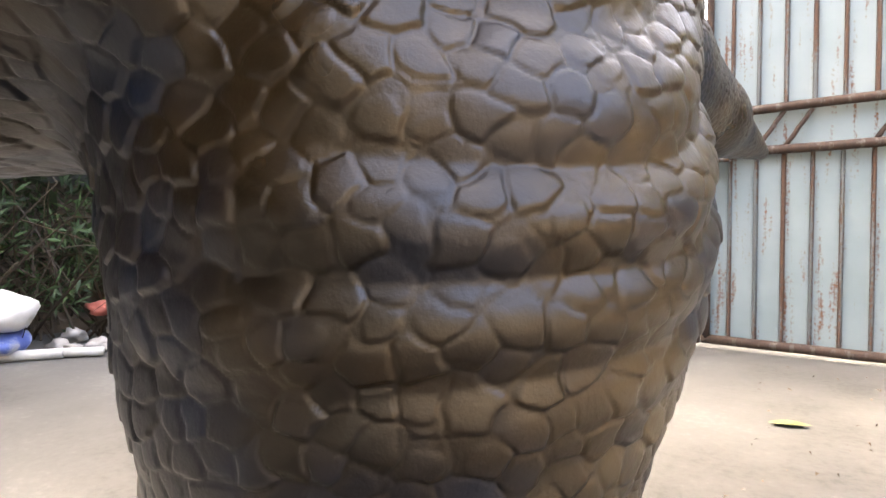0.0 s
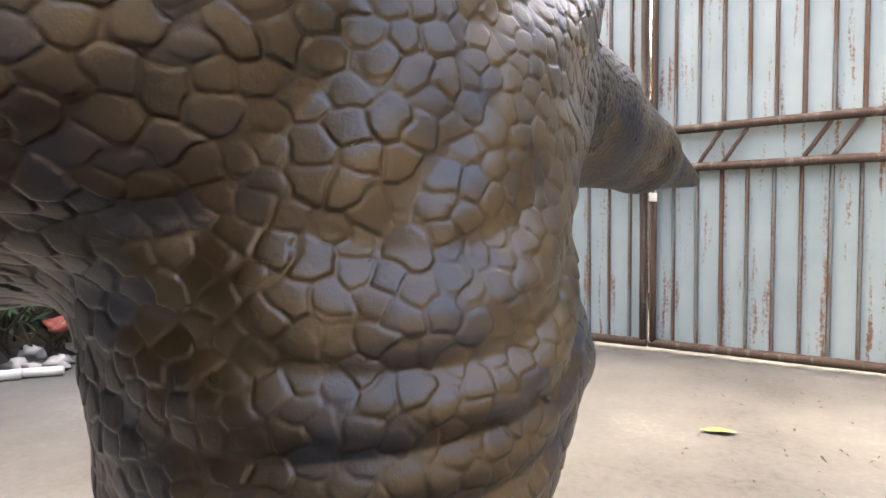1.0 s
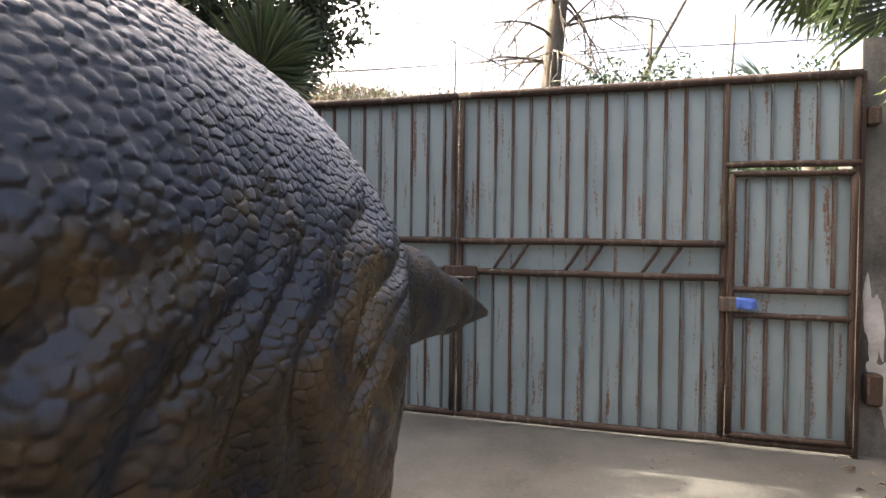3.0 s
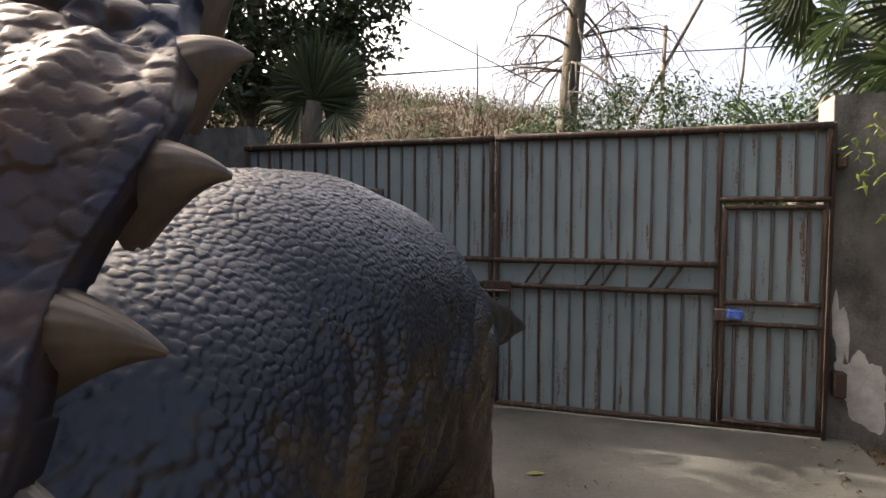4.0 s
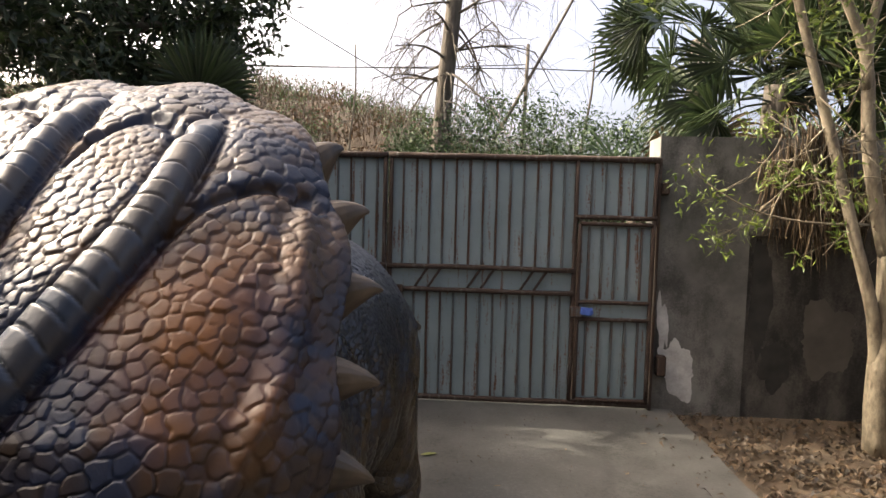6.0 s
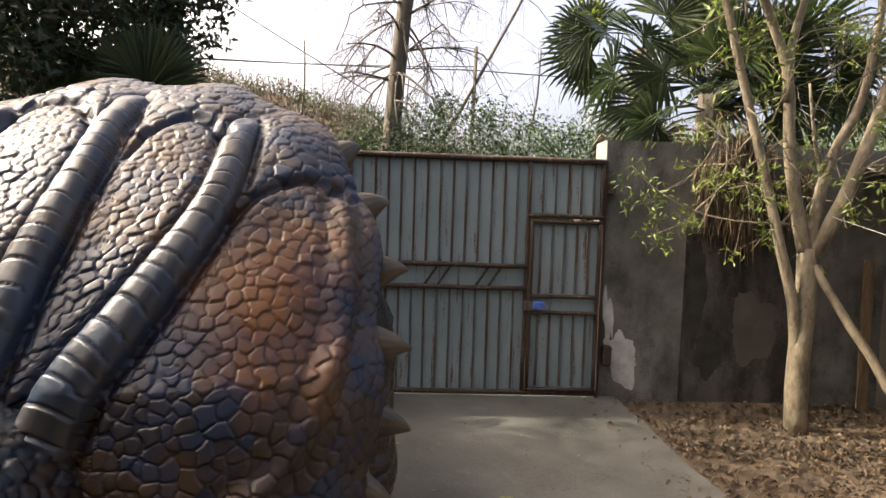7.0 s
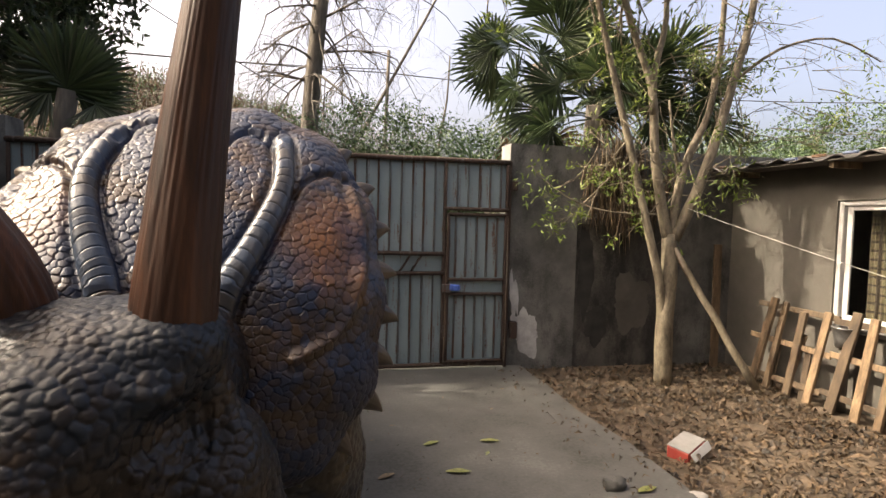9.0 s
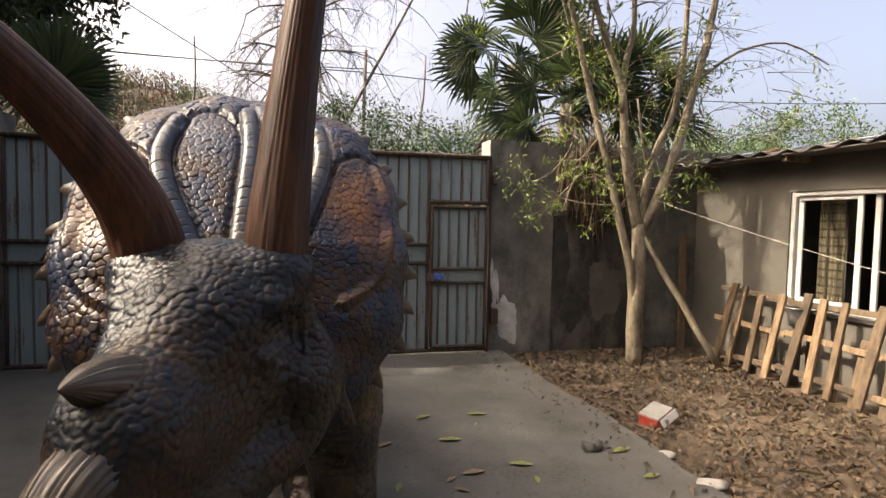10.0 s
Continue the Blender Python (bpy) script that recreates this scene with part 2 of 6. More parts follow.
def build_leaf(x0, x1, wicket=None, label=""):
    leaf = thing("metal_gate", (x0, GATE_Y, 0), label, "gate", "gate leaves")
    def bar(name, a, b, bevel=0.008, material=M_RAIL, turn=None):
        at = Vector((x0, GATE_Y, 0))
        ob = part(name, boxed(Vector(a) - at, Vector(b) - at, bevel, turn), material, leaf)
        return ob
    y0, y1 = GATE_Y - 0.03, GATE_Y + 0.03
    top, zt, zm = 2.535, 1.412, 1.175
    def tubebar(name, a, b, r=0.021):
        at = Vector((x0, GATE_Y, 0))
        n = 7
        rng = random.Random(hash((round(a[0] * 100), round(a[2] * 100))) % 1000)
        pts = [Vector(a).lerp(Vector(b), i / (n - 1)) - at + Vector((0, rng.uniform(-0.003, 0.003), rng.uniform(-0.003, 0.003))) for i in range(n)]
        return tube(name, pts, r, M_RAIL, leaf, 8)
    tubebar("top_rail", (x0, y0, top), (x1, y0, top), 0.032)
    tubebar("bottom_rail", (x0, y0, 0.055), (x1, y0, 0.055), 0.028)
    tubebar("side_rail", (x0 + 0.025, y0, 0.04), (x0 + 0.025, y0, top))
    tubebar("side_rail", (x1 - 0.025, y0, 0.04), (x1 - 0.025, y0, top))
    xr = wicket[0] if wicket else x1
    tubebar("middle_rail", (x0, y0 - 0.012, zt), (xr, y0 - 0.012, zt), 0.026)
    tubebar("middle_rail", (x0, y0 - 0.012, zm), (xr, y0 - 0.012, zm), 0.026)
    # sheets
    def sheet(a, b, z0, z1, y=GATE_Y + 0.004):
        ob = bar("sheet", (a, y, z0), (b, y + 0.005, z1), 0, M_SHEET)
        return ob
    step = 0.1365
    def ribs(a, b, z0, z1, start, rng):
        n0 = math.ceil((a + 0.03 - start) / step)
        x = start + n0 * step
        while x < b - 0.03:
            w = 0.006 + rng.uniform(-0.001, 0.002)
            lean = rng.uniform(-0.003, 0.003)
            bm = bmesh.new()
            prof = ((-w - 0.006, 0.004), (-w, -0.016), (w, -0.016), (w + 0.006, 0.004))
            lo = [bm.verts.new((x - x0 + px, py, z0)) for px, py in prof]
            hi = [bm.verts.new((x - x0 + px + lean, py, z1)) for px, py in prof]
            for i in range(3):
                bm.faces.new((lo[i], lo[i + 1], hi[i + 1], hi[i]))
            bm.faces.new(lo[::-1])
            bm.faces.new(hi)
            bm.faces.new((lo[3], lo[0], hi[0], hi[3]))
            part("rib", bm, M_RIB, leaf)
            x += step
    rng = random.Random(7)
    start = 0.277 - 2 * step
    sheet(x0 + 0.01, xr, 0.03, zm)
    sheet(x0 + 0.01, xr, zm + 0.004, zt)
    sheet(x0 + 0.01, xr, zt + 0.004, top)
    ribs(x0 + 0.02, xr, 0.08, zm - 0.02, start, rng)
    ribs(x0 + 0.02, xr, zt + 0.02, top - 0.03, start + 0.005, rng)
    # slanted stays between the middle rails
    s = x0 + 0.286 if x0 >= -0.1 else x0 + 0.35
    while s < xr - 0.3:
        for d in (0.0, 0.136):
            tubebar("stay", (s + d, y0 - 0.004, zm + 0.02), (s + d + 0.128, y0 - 0.004, zt - 0.02), 0.013)
        s += 0.54
    if wicket:
        w0, w1 = wicket
        tubebar("post", (w0 + 0.0, y0, 0.05), (w0 + 0.0, y0, top - 0.02), 0.022)
        tubebar("lintel", (w0, y0 - 0.01, 1.955), (w1, y0 - 0.01, 1.955), 0.024)
        sheet(w0 + 0.004, x1, 1.965, top)
        ribs(w0 + 0.02, x1 - 0.03, 1.98, top - 0.03, start + 0.005, rng)
        a, b = w0 + 0.045, w1 - 0.035
        for za, zb in (((a, 0.1), (a, 1.89)), ((b, 0.1), (b, 1.89))):
            tubebar("door_frame", (za[0], y0 - 0.02, za[1]), (zb[0], y0 - 0.02, zb[1]), 0.021)
        for z in (0.1, 0.925, 1.10, 1.89):
            tubebar("door_frame", (a, y0 - 0.02, z), (b, y0 - 0.02, z), 0.021)
        for z0, z1 in ((0.1, 0.925), (0.929, 1.10), (1.104, 1.88)):
            sheet(a, b, z0, z1, GATE_Y - 0.012)
        for z0, z1 in ((0.13, 0.90), (1.13, 1.86)):
            ribs2 = [a + 0.13 * (i + 0.75) for i in range(5)]
            for x in ribs2:
                bar("rib", (x - 0.013, GATE_Y - 0.034, z0), (x + 0.013, GATE_Y - 0.012, z1), 0.005, M_RIB)
        lock = part("lock_box", boxed((w0 - 0.03 - x0, -0.085, 0.945), (w0 + 0.10 - x0, -0.03, 1.05), 0.01), M_RIB, leaf)
        M_BLUE = surface("blue_plastic", ((0, (0.03, 0.08, 0.35)), (1, (0.08, 0.16, 0.5))), 14, 50, (0.3, 0.5))
        bm = bmesh.new()
        box(bm, (w0 + 0.075 - x0, -0.10, 0.968), (w0 + 0.20 - x0, -0.06, 1.045), 0.012)
        bmesh.ops.subdivide_edges(bm, edges=bm.edges[:], cuts=3, use_grid_fill=True)
        for vert in bm.verts:
            vert.co += 0.012 * noise.noise_vector(vert.co * 22.0)
        part("rag", bm, M_BLUE, leaf, "crumpled blue plastic bag")
    return leaf


build_leaf(-2.72, -0.014, None, "pale blue sheet-metal gate leaf with rusty ribs and rails")
build_leaf(0.0, 2.70, (1.90, 2.70), "pale blue rusty sheet-metal gate leaf with a wicket door")


def build_latch():
    ob = thing("gate_latch", (0.0, 3.95, 1.12), "rusty steel hasp plate holding the two gate leaves", "latch")
    part("plate", boxed((-0.10, -0.05, 0.02), (0.17, -0.025, 0.10), 0.008), M_RAIL, ob)
    part("angle", boxed((-0.16, -0.09, 0.0), (0.16, -0.03, 0.02), 0.006), M_RIB, ob)
    lock = thing("padlock", (0.035, 3.90, 1.0), "small grey brass padlock with a steel shackle", "padlock")
    M_LOCK = surface("padlock_metal", ((0, (0.4, 0.42, 0.4)), (1, (0.55, 0.58, 0.55))), 30, 90, (0.3, 0.5), metal=0.6, bump=0.1)
    part("body", boxed((-0.025, -0.012, -0.03), (0.025, 0.012, 0.025), 0.006), M_LOCK, lock)
    tube("shackle", [(-0.016, 0, 0.02), (-0.016, 0, 0.05), (-0.008, 0, 0.062), (0.008, 0, 0.062), (0.016, 0, 0.05), (0.016, 0, 0.02)], 0.004, M_LOCK, lock, 6)


build_latch()

ob = part("gate_plate", boxed((-1.34, 3.90, 1.82), (-1.115, 3.95, 2.085), 0.006), M_RIB)
tagged(ob, "dark steel plate fixed to the gate sheet", "steel plate")


# ---- boundary wall ----
def build_walls():
    bm = bmesh.new()
    x0, x1, y0, y1, top = 2.74, 6.6, 4.06, 4.42, 2.79
    a, b, c = 3.66, 5.1, 1.84
    box(bm, (x0, y0, -0.06), (a, y1, top))
    box(bm, (a, y0, c), (b, y1, top))
    box(bm, (b, y0, -0.06), (x1, y1, top))
    part("wall_north", bm, M_OLDWALL)
    tagged(bpy.data.objects["wall_north"], "old grey rendered wall with damp stains beside the gate", "wall", kind="structure")
    ob = part("wall_panel", boxed((a, y0 + 0.022, -0.06), (b, y1 - 0.04, c), 0), M_DARKWALL)
    tagged(ob, "dark damp bricked-up opening in the rendered wall", "wall", kind="structure")
    ob = part("wall_lintel", boxed((a - 0.02, y0 - 0.02, c - 0.03), (b, y0 + 0.02, c + 0.05), 0.008), M_DARKWALL)
    tagged(ob, "rusty dark lintel over the bricked-up opening", "lintel", kind="structure")
    ob = part("wall_end", boxed((x0 - 0.006, y0 + 0.005, 2.3), (x0 - 0.002, y1 - 0.004, top - 0.004), 0), M_PALEWALL)
    tagged(ob, "pale rendered end face of the boundary wall", "wall", kind="structure")
    # where the plaster has fallen off
    def blot(cx, cz, rx, rz, y, seed, lean=0.0):
        rng = random.Random(seed)
        bm = bmesh.new()
        ring = []
        for i in range(70):
            t = 2 * math.pi * i / 70
            r = 1 + 0.55 * noise.noise(Vector((math.cos(t) * 1.6, math.sin(t) * 1.6, seed))) + rng.uniform(-0.05, 0.05)
            ring.append(bm.verts.new((cx + rx * r * math.cos(t) + lean * math.sin(t), y, cz + rz * r * math.sin(t))))
        bm.faces.new(ring)
        back = bmesh.ops.extrude_face_region(bm, geom=bm.faces[:])
        for v in [g for g in back["geom"] if isinstance(g, bmesh.types.BMVert)]:
            v.co.y += 0.003
        bmesh.ops.recalc_face_normals(bm, faces=bm.faces)
        return bm
    bm = blot(3.0, 0.44, 0.17, 0.27, y0 - 0.004, 3, -0.05)
    ob = part("plaster_patch", bm, M_PLASTER)
    tagged(ob, "pale patch of bare plaster low on the wall", "plaster patch", kind="structure")
    ob = part("plaster_patch", blot(2.83, 0.86, 0.05, 0.30, y0 - 0.006, 9, -0.03), M_PLASTER)
    tagged(ob, "narrow pale streak of bare plaster beside the gate post", "plaster patch", kind="structure")
    mould = surface("black_mould", ((0.0, (0.009, 0.009, 0.0085)), (1.0, (0.030, 0.029, 0.026))), 5.0, 40.0, (0.8, 0.95), bump=0.3)
    smear = surface("grey_cement_smear", ((0.0, (0.050, 0.046, 0.040)), (1.0, (0.080, 0.074, 0.064))), 4.0, 40.0, (0.8, 0.95), bump=0.3)
    for cx, cz, rx, rz, seed, m, label in ((3.80, 1.15, 0.12, 0.55, 5, mould, "black damp stain down the bricked-up opening"), (3.98, 0.50, 0.15, 0.24, 12, mould, "black damp stain low in the bricked-up opening"), (4.48, 0.78, 0.30, 0.36, 8, smear, "rough smear of grey cement in the bricked-up opening")):
        tagged(part("wall_stain", blot(cx, cz, rx, rz, y0 + 0.018, seed), m), label, "wall stain", kind="structure")
    part_hinge = part("iron_block", boxed((2.775, 3.965, 0.36), (2.865, 4.055, 0.57), 0.012), M_RAIL)
    tagged(part_hinge, "rusty iron hinge block on the wall beside the gate", "iron block")
    ob = part("iron_block", boxed((2.745, 3.97, 2.20), (2.82, 4.055, 2.32), 0.012), M_RAIL)
    tagged(ob, "rusty iron hinge block on the wall beside the gate", "iron block")
    post = part("gate_post", boxed((2.704, 3.985, -0.05), (2.738, 4.10, 2.56), 0.005), M_RAIL)
    tagged(post, "rusty steel gate post fixed to the wall", "post")
    # plain walls added to close the yard; the tall south one, unseen, blocks sky light
    for name, lo, hi in (("wall_west", (-6.2, -4.6, -0.06), (-6.0, 4.06, 2.2)), ("wall_northwest", (-6.0, 4.06, -0.06), (-2.76, 4.42, 2.79)), ("wall_south_blocker", (-6.2, -4.9, -0.06), (5.9, -4.62, 6.2))):
        tagged(part(name, boxed(lo, hi, 0), M_OLDWALL), "old grey rendered boundary wall added to close the yard", "wall", kind="structure")


build_walls()


# ---- the dinosaur statue ----
def scale_paint(name, tan, brown, blue, ochre, blue_amount, back_blue, rough=(0.30, 0.55), warm=(), shine=0.40):
    """Sprayed fibreglass skin: mottled over the body, a shade of its own for each scale."""
    m, t, b = graph(name)
    g = t.nodes.new("ShaderNodeNewGeometry")
    at = t.nodes.new("ShaderNodeAttribute")
    at.attribute_name = "cell"
    v = where(t)
    blotch, mottle, fine = noisy(t, v, 3.4, 4.0, 0.62), noisy(t, v, 5.5, 3.0, 0.6), noisy(t, v, 75.0, 6.0, 0.65)
    colour = ramp(t, grey(t, blotch, 0.36, 0.64), ((0.0, brown), (0.45, tan), (1.0, ochre)))
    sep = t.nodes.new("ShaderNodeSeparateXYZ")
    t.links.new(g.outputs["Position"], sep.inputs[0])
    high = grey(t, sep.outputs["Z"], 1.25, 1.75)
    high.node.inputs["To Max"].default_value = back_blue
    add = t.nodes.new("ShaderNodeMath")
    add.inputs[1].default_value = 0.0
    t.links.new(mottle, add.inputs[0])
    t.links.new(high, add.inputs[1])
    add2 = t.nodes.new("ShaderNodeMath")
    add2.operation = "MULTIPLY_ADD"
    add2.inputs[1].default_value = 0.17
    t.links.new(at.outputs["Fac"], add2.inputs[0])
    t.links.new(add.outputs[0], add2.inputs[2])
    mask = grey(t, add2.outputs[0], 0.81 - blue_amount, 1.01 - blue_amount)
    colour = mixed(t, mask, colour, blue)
    for spot in warm:
        far = t.nodes.new("ShaderNodeVectorMath")
        far.operation = "DISTANCE"
        far.inputs[1].default_value = spot
        t.links.new(v, far.inputs[0])
        uneven = t.nodes.new("ShaderNodeMath")
        uneven.operation = "MULTIPLY_ADD"
        uneven.inputs[1].default_value = 0.35
        t.links.new(mottle, uneven.inputs[0])
        t.links.new(far.outputs["Value"], uneven.inputs[2])
        colour = mixed(t, grey(t, uneven.outputs[0], 0.36, 0.20), colour, (0.118, 0.047, 0.0135))
    hsv = node(t, "ShaderNodeHueSaturation")
    t.links.new(colour, hsv.inputs["Color"])
    val = grey(t, at.outputs["Fac"], 0, 1)
    val.node.inputs["To Min"].default_value, val.node.inputs["To Max"].default_value = 0.84, 1.15
    t.links.new(val, hsv.inputs["Value"])
    t.links.new(hsv.outputs["Color"], b.inputs["Base Color"])
    r = grey(t, mottle, 0.3, 0.7)
    r.node.inputs["To Min"].default_value, r.node.inputs["To Max"].default_value = rough
    t.links.new(r, b.inputs["Roughness"])
    b.inputs["Specular IOR Level"].default_value = shine
    bumped(t, b, fine, 0.30, 0.003)
    return m


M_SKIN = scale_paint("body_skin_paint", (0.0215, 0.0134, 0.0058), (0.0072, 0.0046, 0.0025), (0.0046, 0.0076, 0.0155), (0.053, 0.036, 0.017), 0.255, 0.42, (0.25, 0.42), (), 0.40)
M_FRILL = scale_paint("frill_skin_paint", (0.037, 0.0205, 0.0115), (0.0105, 0.0056, 0.0035), (0.0052, 0.0108, 0.0290), (0.064, 0.038, 0.0215), 0.335, 0.02, (0.32, 0.50), ((0.49, -0.985, 1.755), (-0.25, -1.0, 1.755)), 0.34)
M_RIDGE = scale_paint("ridge_skin_paint", (0.042, 0.038, 0.037), (0.022, 0.022, 0.025), (0.015, 0.026, 0.048), (0.066, 0.054, 0.044), 0.32, 0.0, (0.27, 0.44), (), 0.42)
M_FACE = scale_paint("face_skin_paint", (0.0175, 0.0102, 0.0064), (0.0085, 0.0054, 0.0042), (0.004, 0.007, 0.0125), (0.034, 0.019, 0.010), 0.28, 0.20, (0.34, 0.52), (), 0.30)
M_HORN = surface("horn_brown_paint", ((0.0, (0.015, 0.0055, 0.0030)), (0.5, (0.038, 0.0138, 0.0064)), (1.0, (0.080, 0.029, 0.0118))), 4.0, 30.0, (0.42, 0.62), bump=0.45, depth=0.004, stretch=(5, 5, 0.5), spread=0.5, spec=0.32)
M_SPIKE = surface("spike_horn_paint", ((0.0, (0.022, 0.016, 0.012)), (1.0, (0.10, 0.074, 0.050))), 6.0, 60.0, (0.35, 0.55), bump=0.3, depth=0.002, stretch=(1, 4, 1))
M_BEAK = surface("beak_horn_paint", ((0.0, (0.014, 0.011, 0.009)), (1.0, (0.070, 0.056, 0.043))), 6.0, 40.0, (0.3, 0.5), bump=0.35, depth=0.003, stretch=(4, 1, 4))
M_EYE = surface("dark_glass_eye", ((0.0, (0.01, 0.008, 0.006)), (1.0, (0.05, 0.03, 0.015))), 20.0, 60.0, (0.05, 0.1), bump=0.0)
BODY_X = 0.12


def net(field, origin, h):
    """The zero surface of a field on a grid, as vertices and quads (surface nets)."""
    inside = field < 0
    n = np.array(field.shape)
    count = np.zeros(n - 1, np.int8)
    for i in (0, 1):
        for j in (0, 1):
            for k in (0, 1):
                count += inside[i:n[0] - 1 + i, j:n[1] - 1 + j, k:n[2] - 1 + k]
    cells = np.argwhere((count > 0) & (count < 8))
    index = np.full(n - 1, -1, np.int64)
    index[tuple(cells.T)] = np.arange(len(cells))
    total, hits = np.zeros((len(cells), 3)), np.zeros(len(cells))
    corners = [np.array((i, j, k)) for i in (0, 1) for j in (0, 1) for k in (0, 1)]
    for a in corners:
        for b in corners:
            if (b - a).sum() == 1 and (b - a).min() == 0:
                va, vb = field[tuple((cells + a).T)], field[tuple((cells + b).T)]
                cross = (va < 0) != (vb < 0)
                s = np.where(cross, va / np.where(cross, va - vb, 1), 0)
                total += np.where(cross[:, None], a + s[:, None] * (b - a), 0)
                hits += cross
    verts = (cells + total / hits[:, None]) * h + origin
    quads = []
    for axis in range(3):
        lead = [slice(1, -1)] * 3
        lead[axis] = slice(0, -1)
        lag = list(lead)
        lag[axis] = slice(1, None)
        s0, s1 = inside[tuple(lead)], inside[tuple(lag)]
        edge = np.argwhere(s0 != s1)
        flip = s0[tuple(edge.T)]
        step = np.ones(3, int)
        step[axis] = 0
        edge = edge + step
        u, w = [d for d in range(3) if d != axis]
        ring = []
        for du, dw in ((-1, -1), (0, -1), (0, 0), (-1, 0)):
            c = edge.copy()
            c[:, u] += du
            c[:, w] += dw
            ring.append(index[tuple(c.T)])
        ring = np.stack(ring, 1)
        if axis == 1:
            flip = ~flip
        ring[~flip] = ring[~flip][:, ::-1]
        quads.append(ring)
    return verts, np.concatenate(quads)


class Clay:
    """A field that shapes are melted into, each within its own bounds."""

    def __init__(self, lo, hi, h):
        self.h, self.lo = h, np.array(lo, float)
        self.n = np.ceil((np.array(hi) - self.lo) / h).astype(int) + 1
        self.field = np.full(self.n, 1.0, np.float32)

    def patch(self, lo, hi):
        a = np.clip(np.floor((np.array(lo) - self.lo) / self.h).astype(int), 0, self.n)
        b = np.clip(np.ceil((np.array(hi) - self.lo) / self.h).astype(int) + 1, 0, self.n)
        cut = tuple(slice(i, j) for i, j in zip(a, b))
        axes = [(self.lo[d] + self.h * np.arange(a[d], b[d])).astype(np.float32) for d in range(3)]
        return cut, np.meshgrid(*axes, indexing="ij", sparse=True)

    def melt(self, cut, d, k, dig=False):
        old = self.field[cut]
        if dig:
            d, old = -d, old
            t = np.maximum(k - np.abs(old - d), 0) / k
            self.field[cut] = np.maximum(old, d) + t * t * k * 0.25
            return
        t = np.maximum(k - np.abs(old - d), 0) / k
        self.field[cut] = np.minimum(old, d) - t * t * k * 0.25

    def egg(self, c, r, k=0.10, dig=False):
        c, r = np.array(c, float), np.array(r, float)
        cut, (x, y, z) = self.patch(c - r - k - 0.05, c + r + k + 0.05)
        qx, qy, qz = x - c[0], y - c[1], z - c[2]
        k0 = np.sqrt((qx / r[0]) ** 2 + (qy / r[1]) ** 2 + (qz / r[2]) ** 2)
        k1 = np.sqrt((qx / r[0] ** 2) ** 2 + (qy / r[1] ** 2) ** 2 + (qz / r[2] ** 2) ** 2) + 1e-6
        self.melt(cut, k0 * (k0 - 1) / k1, k, dig)

    def limb(self, a, b, ra, rb, k=0.08, dig=False):
        a, b = np.array(a, float), np.array(b, float)
        m = max(ra, rb) + k + 0.03
        cut, (x, y, z) = self.patch(np.minimum(a, b) - m, np.maximum(a, b) + m)
        d = b - a
        t = np.clip(((x - a[0]) * d[0] + (y - a[1]) * d[1] + (z - a[2]) * d[2]) / (d @ d), 0, 1)
        dist = np.sqrt((x - a[0] - t * d[0]) ** 2 + (y - a[1] - t * d[1]) ** 2 + (z - a[2] - t * d[2]) ** 2) - (ra + (rb - ra) * t)
        self.melt(cut, dist, k, dig)


def sculpt():
    c = Clay((-0.66, -1.30, -0.03), (0.92, 2.95, 1.98), 0.0078)
    X = BODY_X
    # trunk
    c.egg((X, 0.28, 1.335), (0.492, 0.98, 0.570))
    c.egg((X, 0.82, 1.30), (0.48, 0.62, 0.50), 0.15)
    c.egg((X + 0.02, -0.45, 1.24), (0.44, 0.50, 0.47), 0.15)
    c.limb((X + 0.02, -0.45, 1.32), (X, -0.95, 1.42), 0.36, 0.27, 0.15)
    # tail
    tail = [((X, 1.05, 1.28), 0.33), ((X + 0.03, 1.50, 1.235), 0.265), ((X + 0.10, 1.95, 1.18), 0.205), ((X + 0.20, 2.37, 1.10), 0.135), ((X + 0.325, 2.76, 1.02), 0.03)]
    for (a, ra), (b, rb) in zip(tail, tail[1:]):
        c.limb(a, b, ra, rb, 0.05)
    for s in (1, -1):
        # hind leg: thigh, knee, shank, foot and toes
        Y = 0.0 if s > 0 else 0.27
        c.egg((X + s * 0.27, Y + 0.80, 1.10), (0.232, 0.45, 0.42), 0.10)
        c.limb((X + s * 0.275, Y + 0.74, 0.92), (X + s * 0.275, Y + 0.72, 0.70), 0.245, 0.252, 0.08)
        c.egg((X + s * 0.33, Y + 0.90, 0.685), (0.175, 0.16, 0.135), 0.05)
        c.limb((X + s * 0.275, Y + 0.72, 0.70), (X + s * 0.28, Y + 0.65, 0.12), 0.252, 0.165, 0.07)
        c.egg((X + s * 0.29, Y + 0.59, 0.07), (0.20, 0.24, 0.10), 0.06)
        for d in (-0.12, 0.0, 0.12):
            c.egg((X + s * 0.29 + d, Y + 0.40 + abs(d) * 0.4, 0.05), (0.06, 0.09, 0.06), 0.03)
        # fore leg
        c.egg((X + s * 0.33, -0.50, 1.02), (0.19, 0.28, 0.36), 0.10)
        c.limb((X + s * 0.37, -0.46, 0.90), (X + s * 0.37, -0.55, 0.55), 0.17, 0.125, 0.08)
        c.limb((X + s * 0.37, -0.55, 0.55), (X + s * 0.37, -0.58, 0.12), 0.12, 0.105, 0.06)
        c.egg((X + s * 0.37, -0.63, 0.06), (0.14, 0.17, 0.09), 0.05)
        for d in (-0.08, 0.0, 0.08):
            c.egg((X + s * 0.37 + d, -0.77 + abs(d) * 0.4, 0.045), (0.045, 0.07, 0.05), 0.025)
    return c


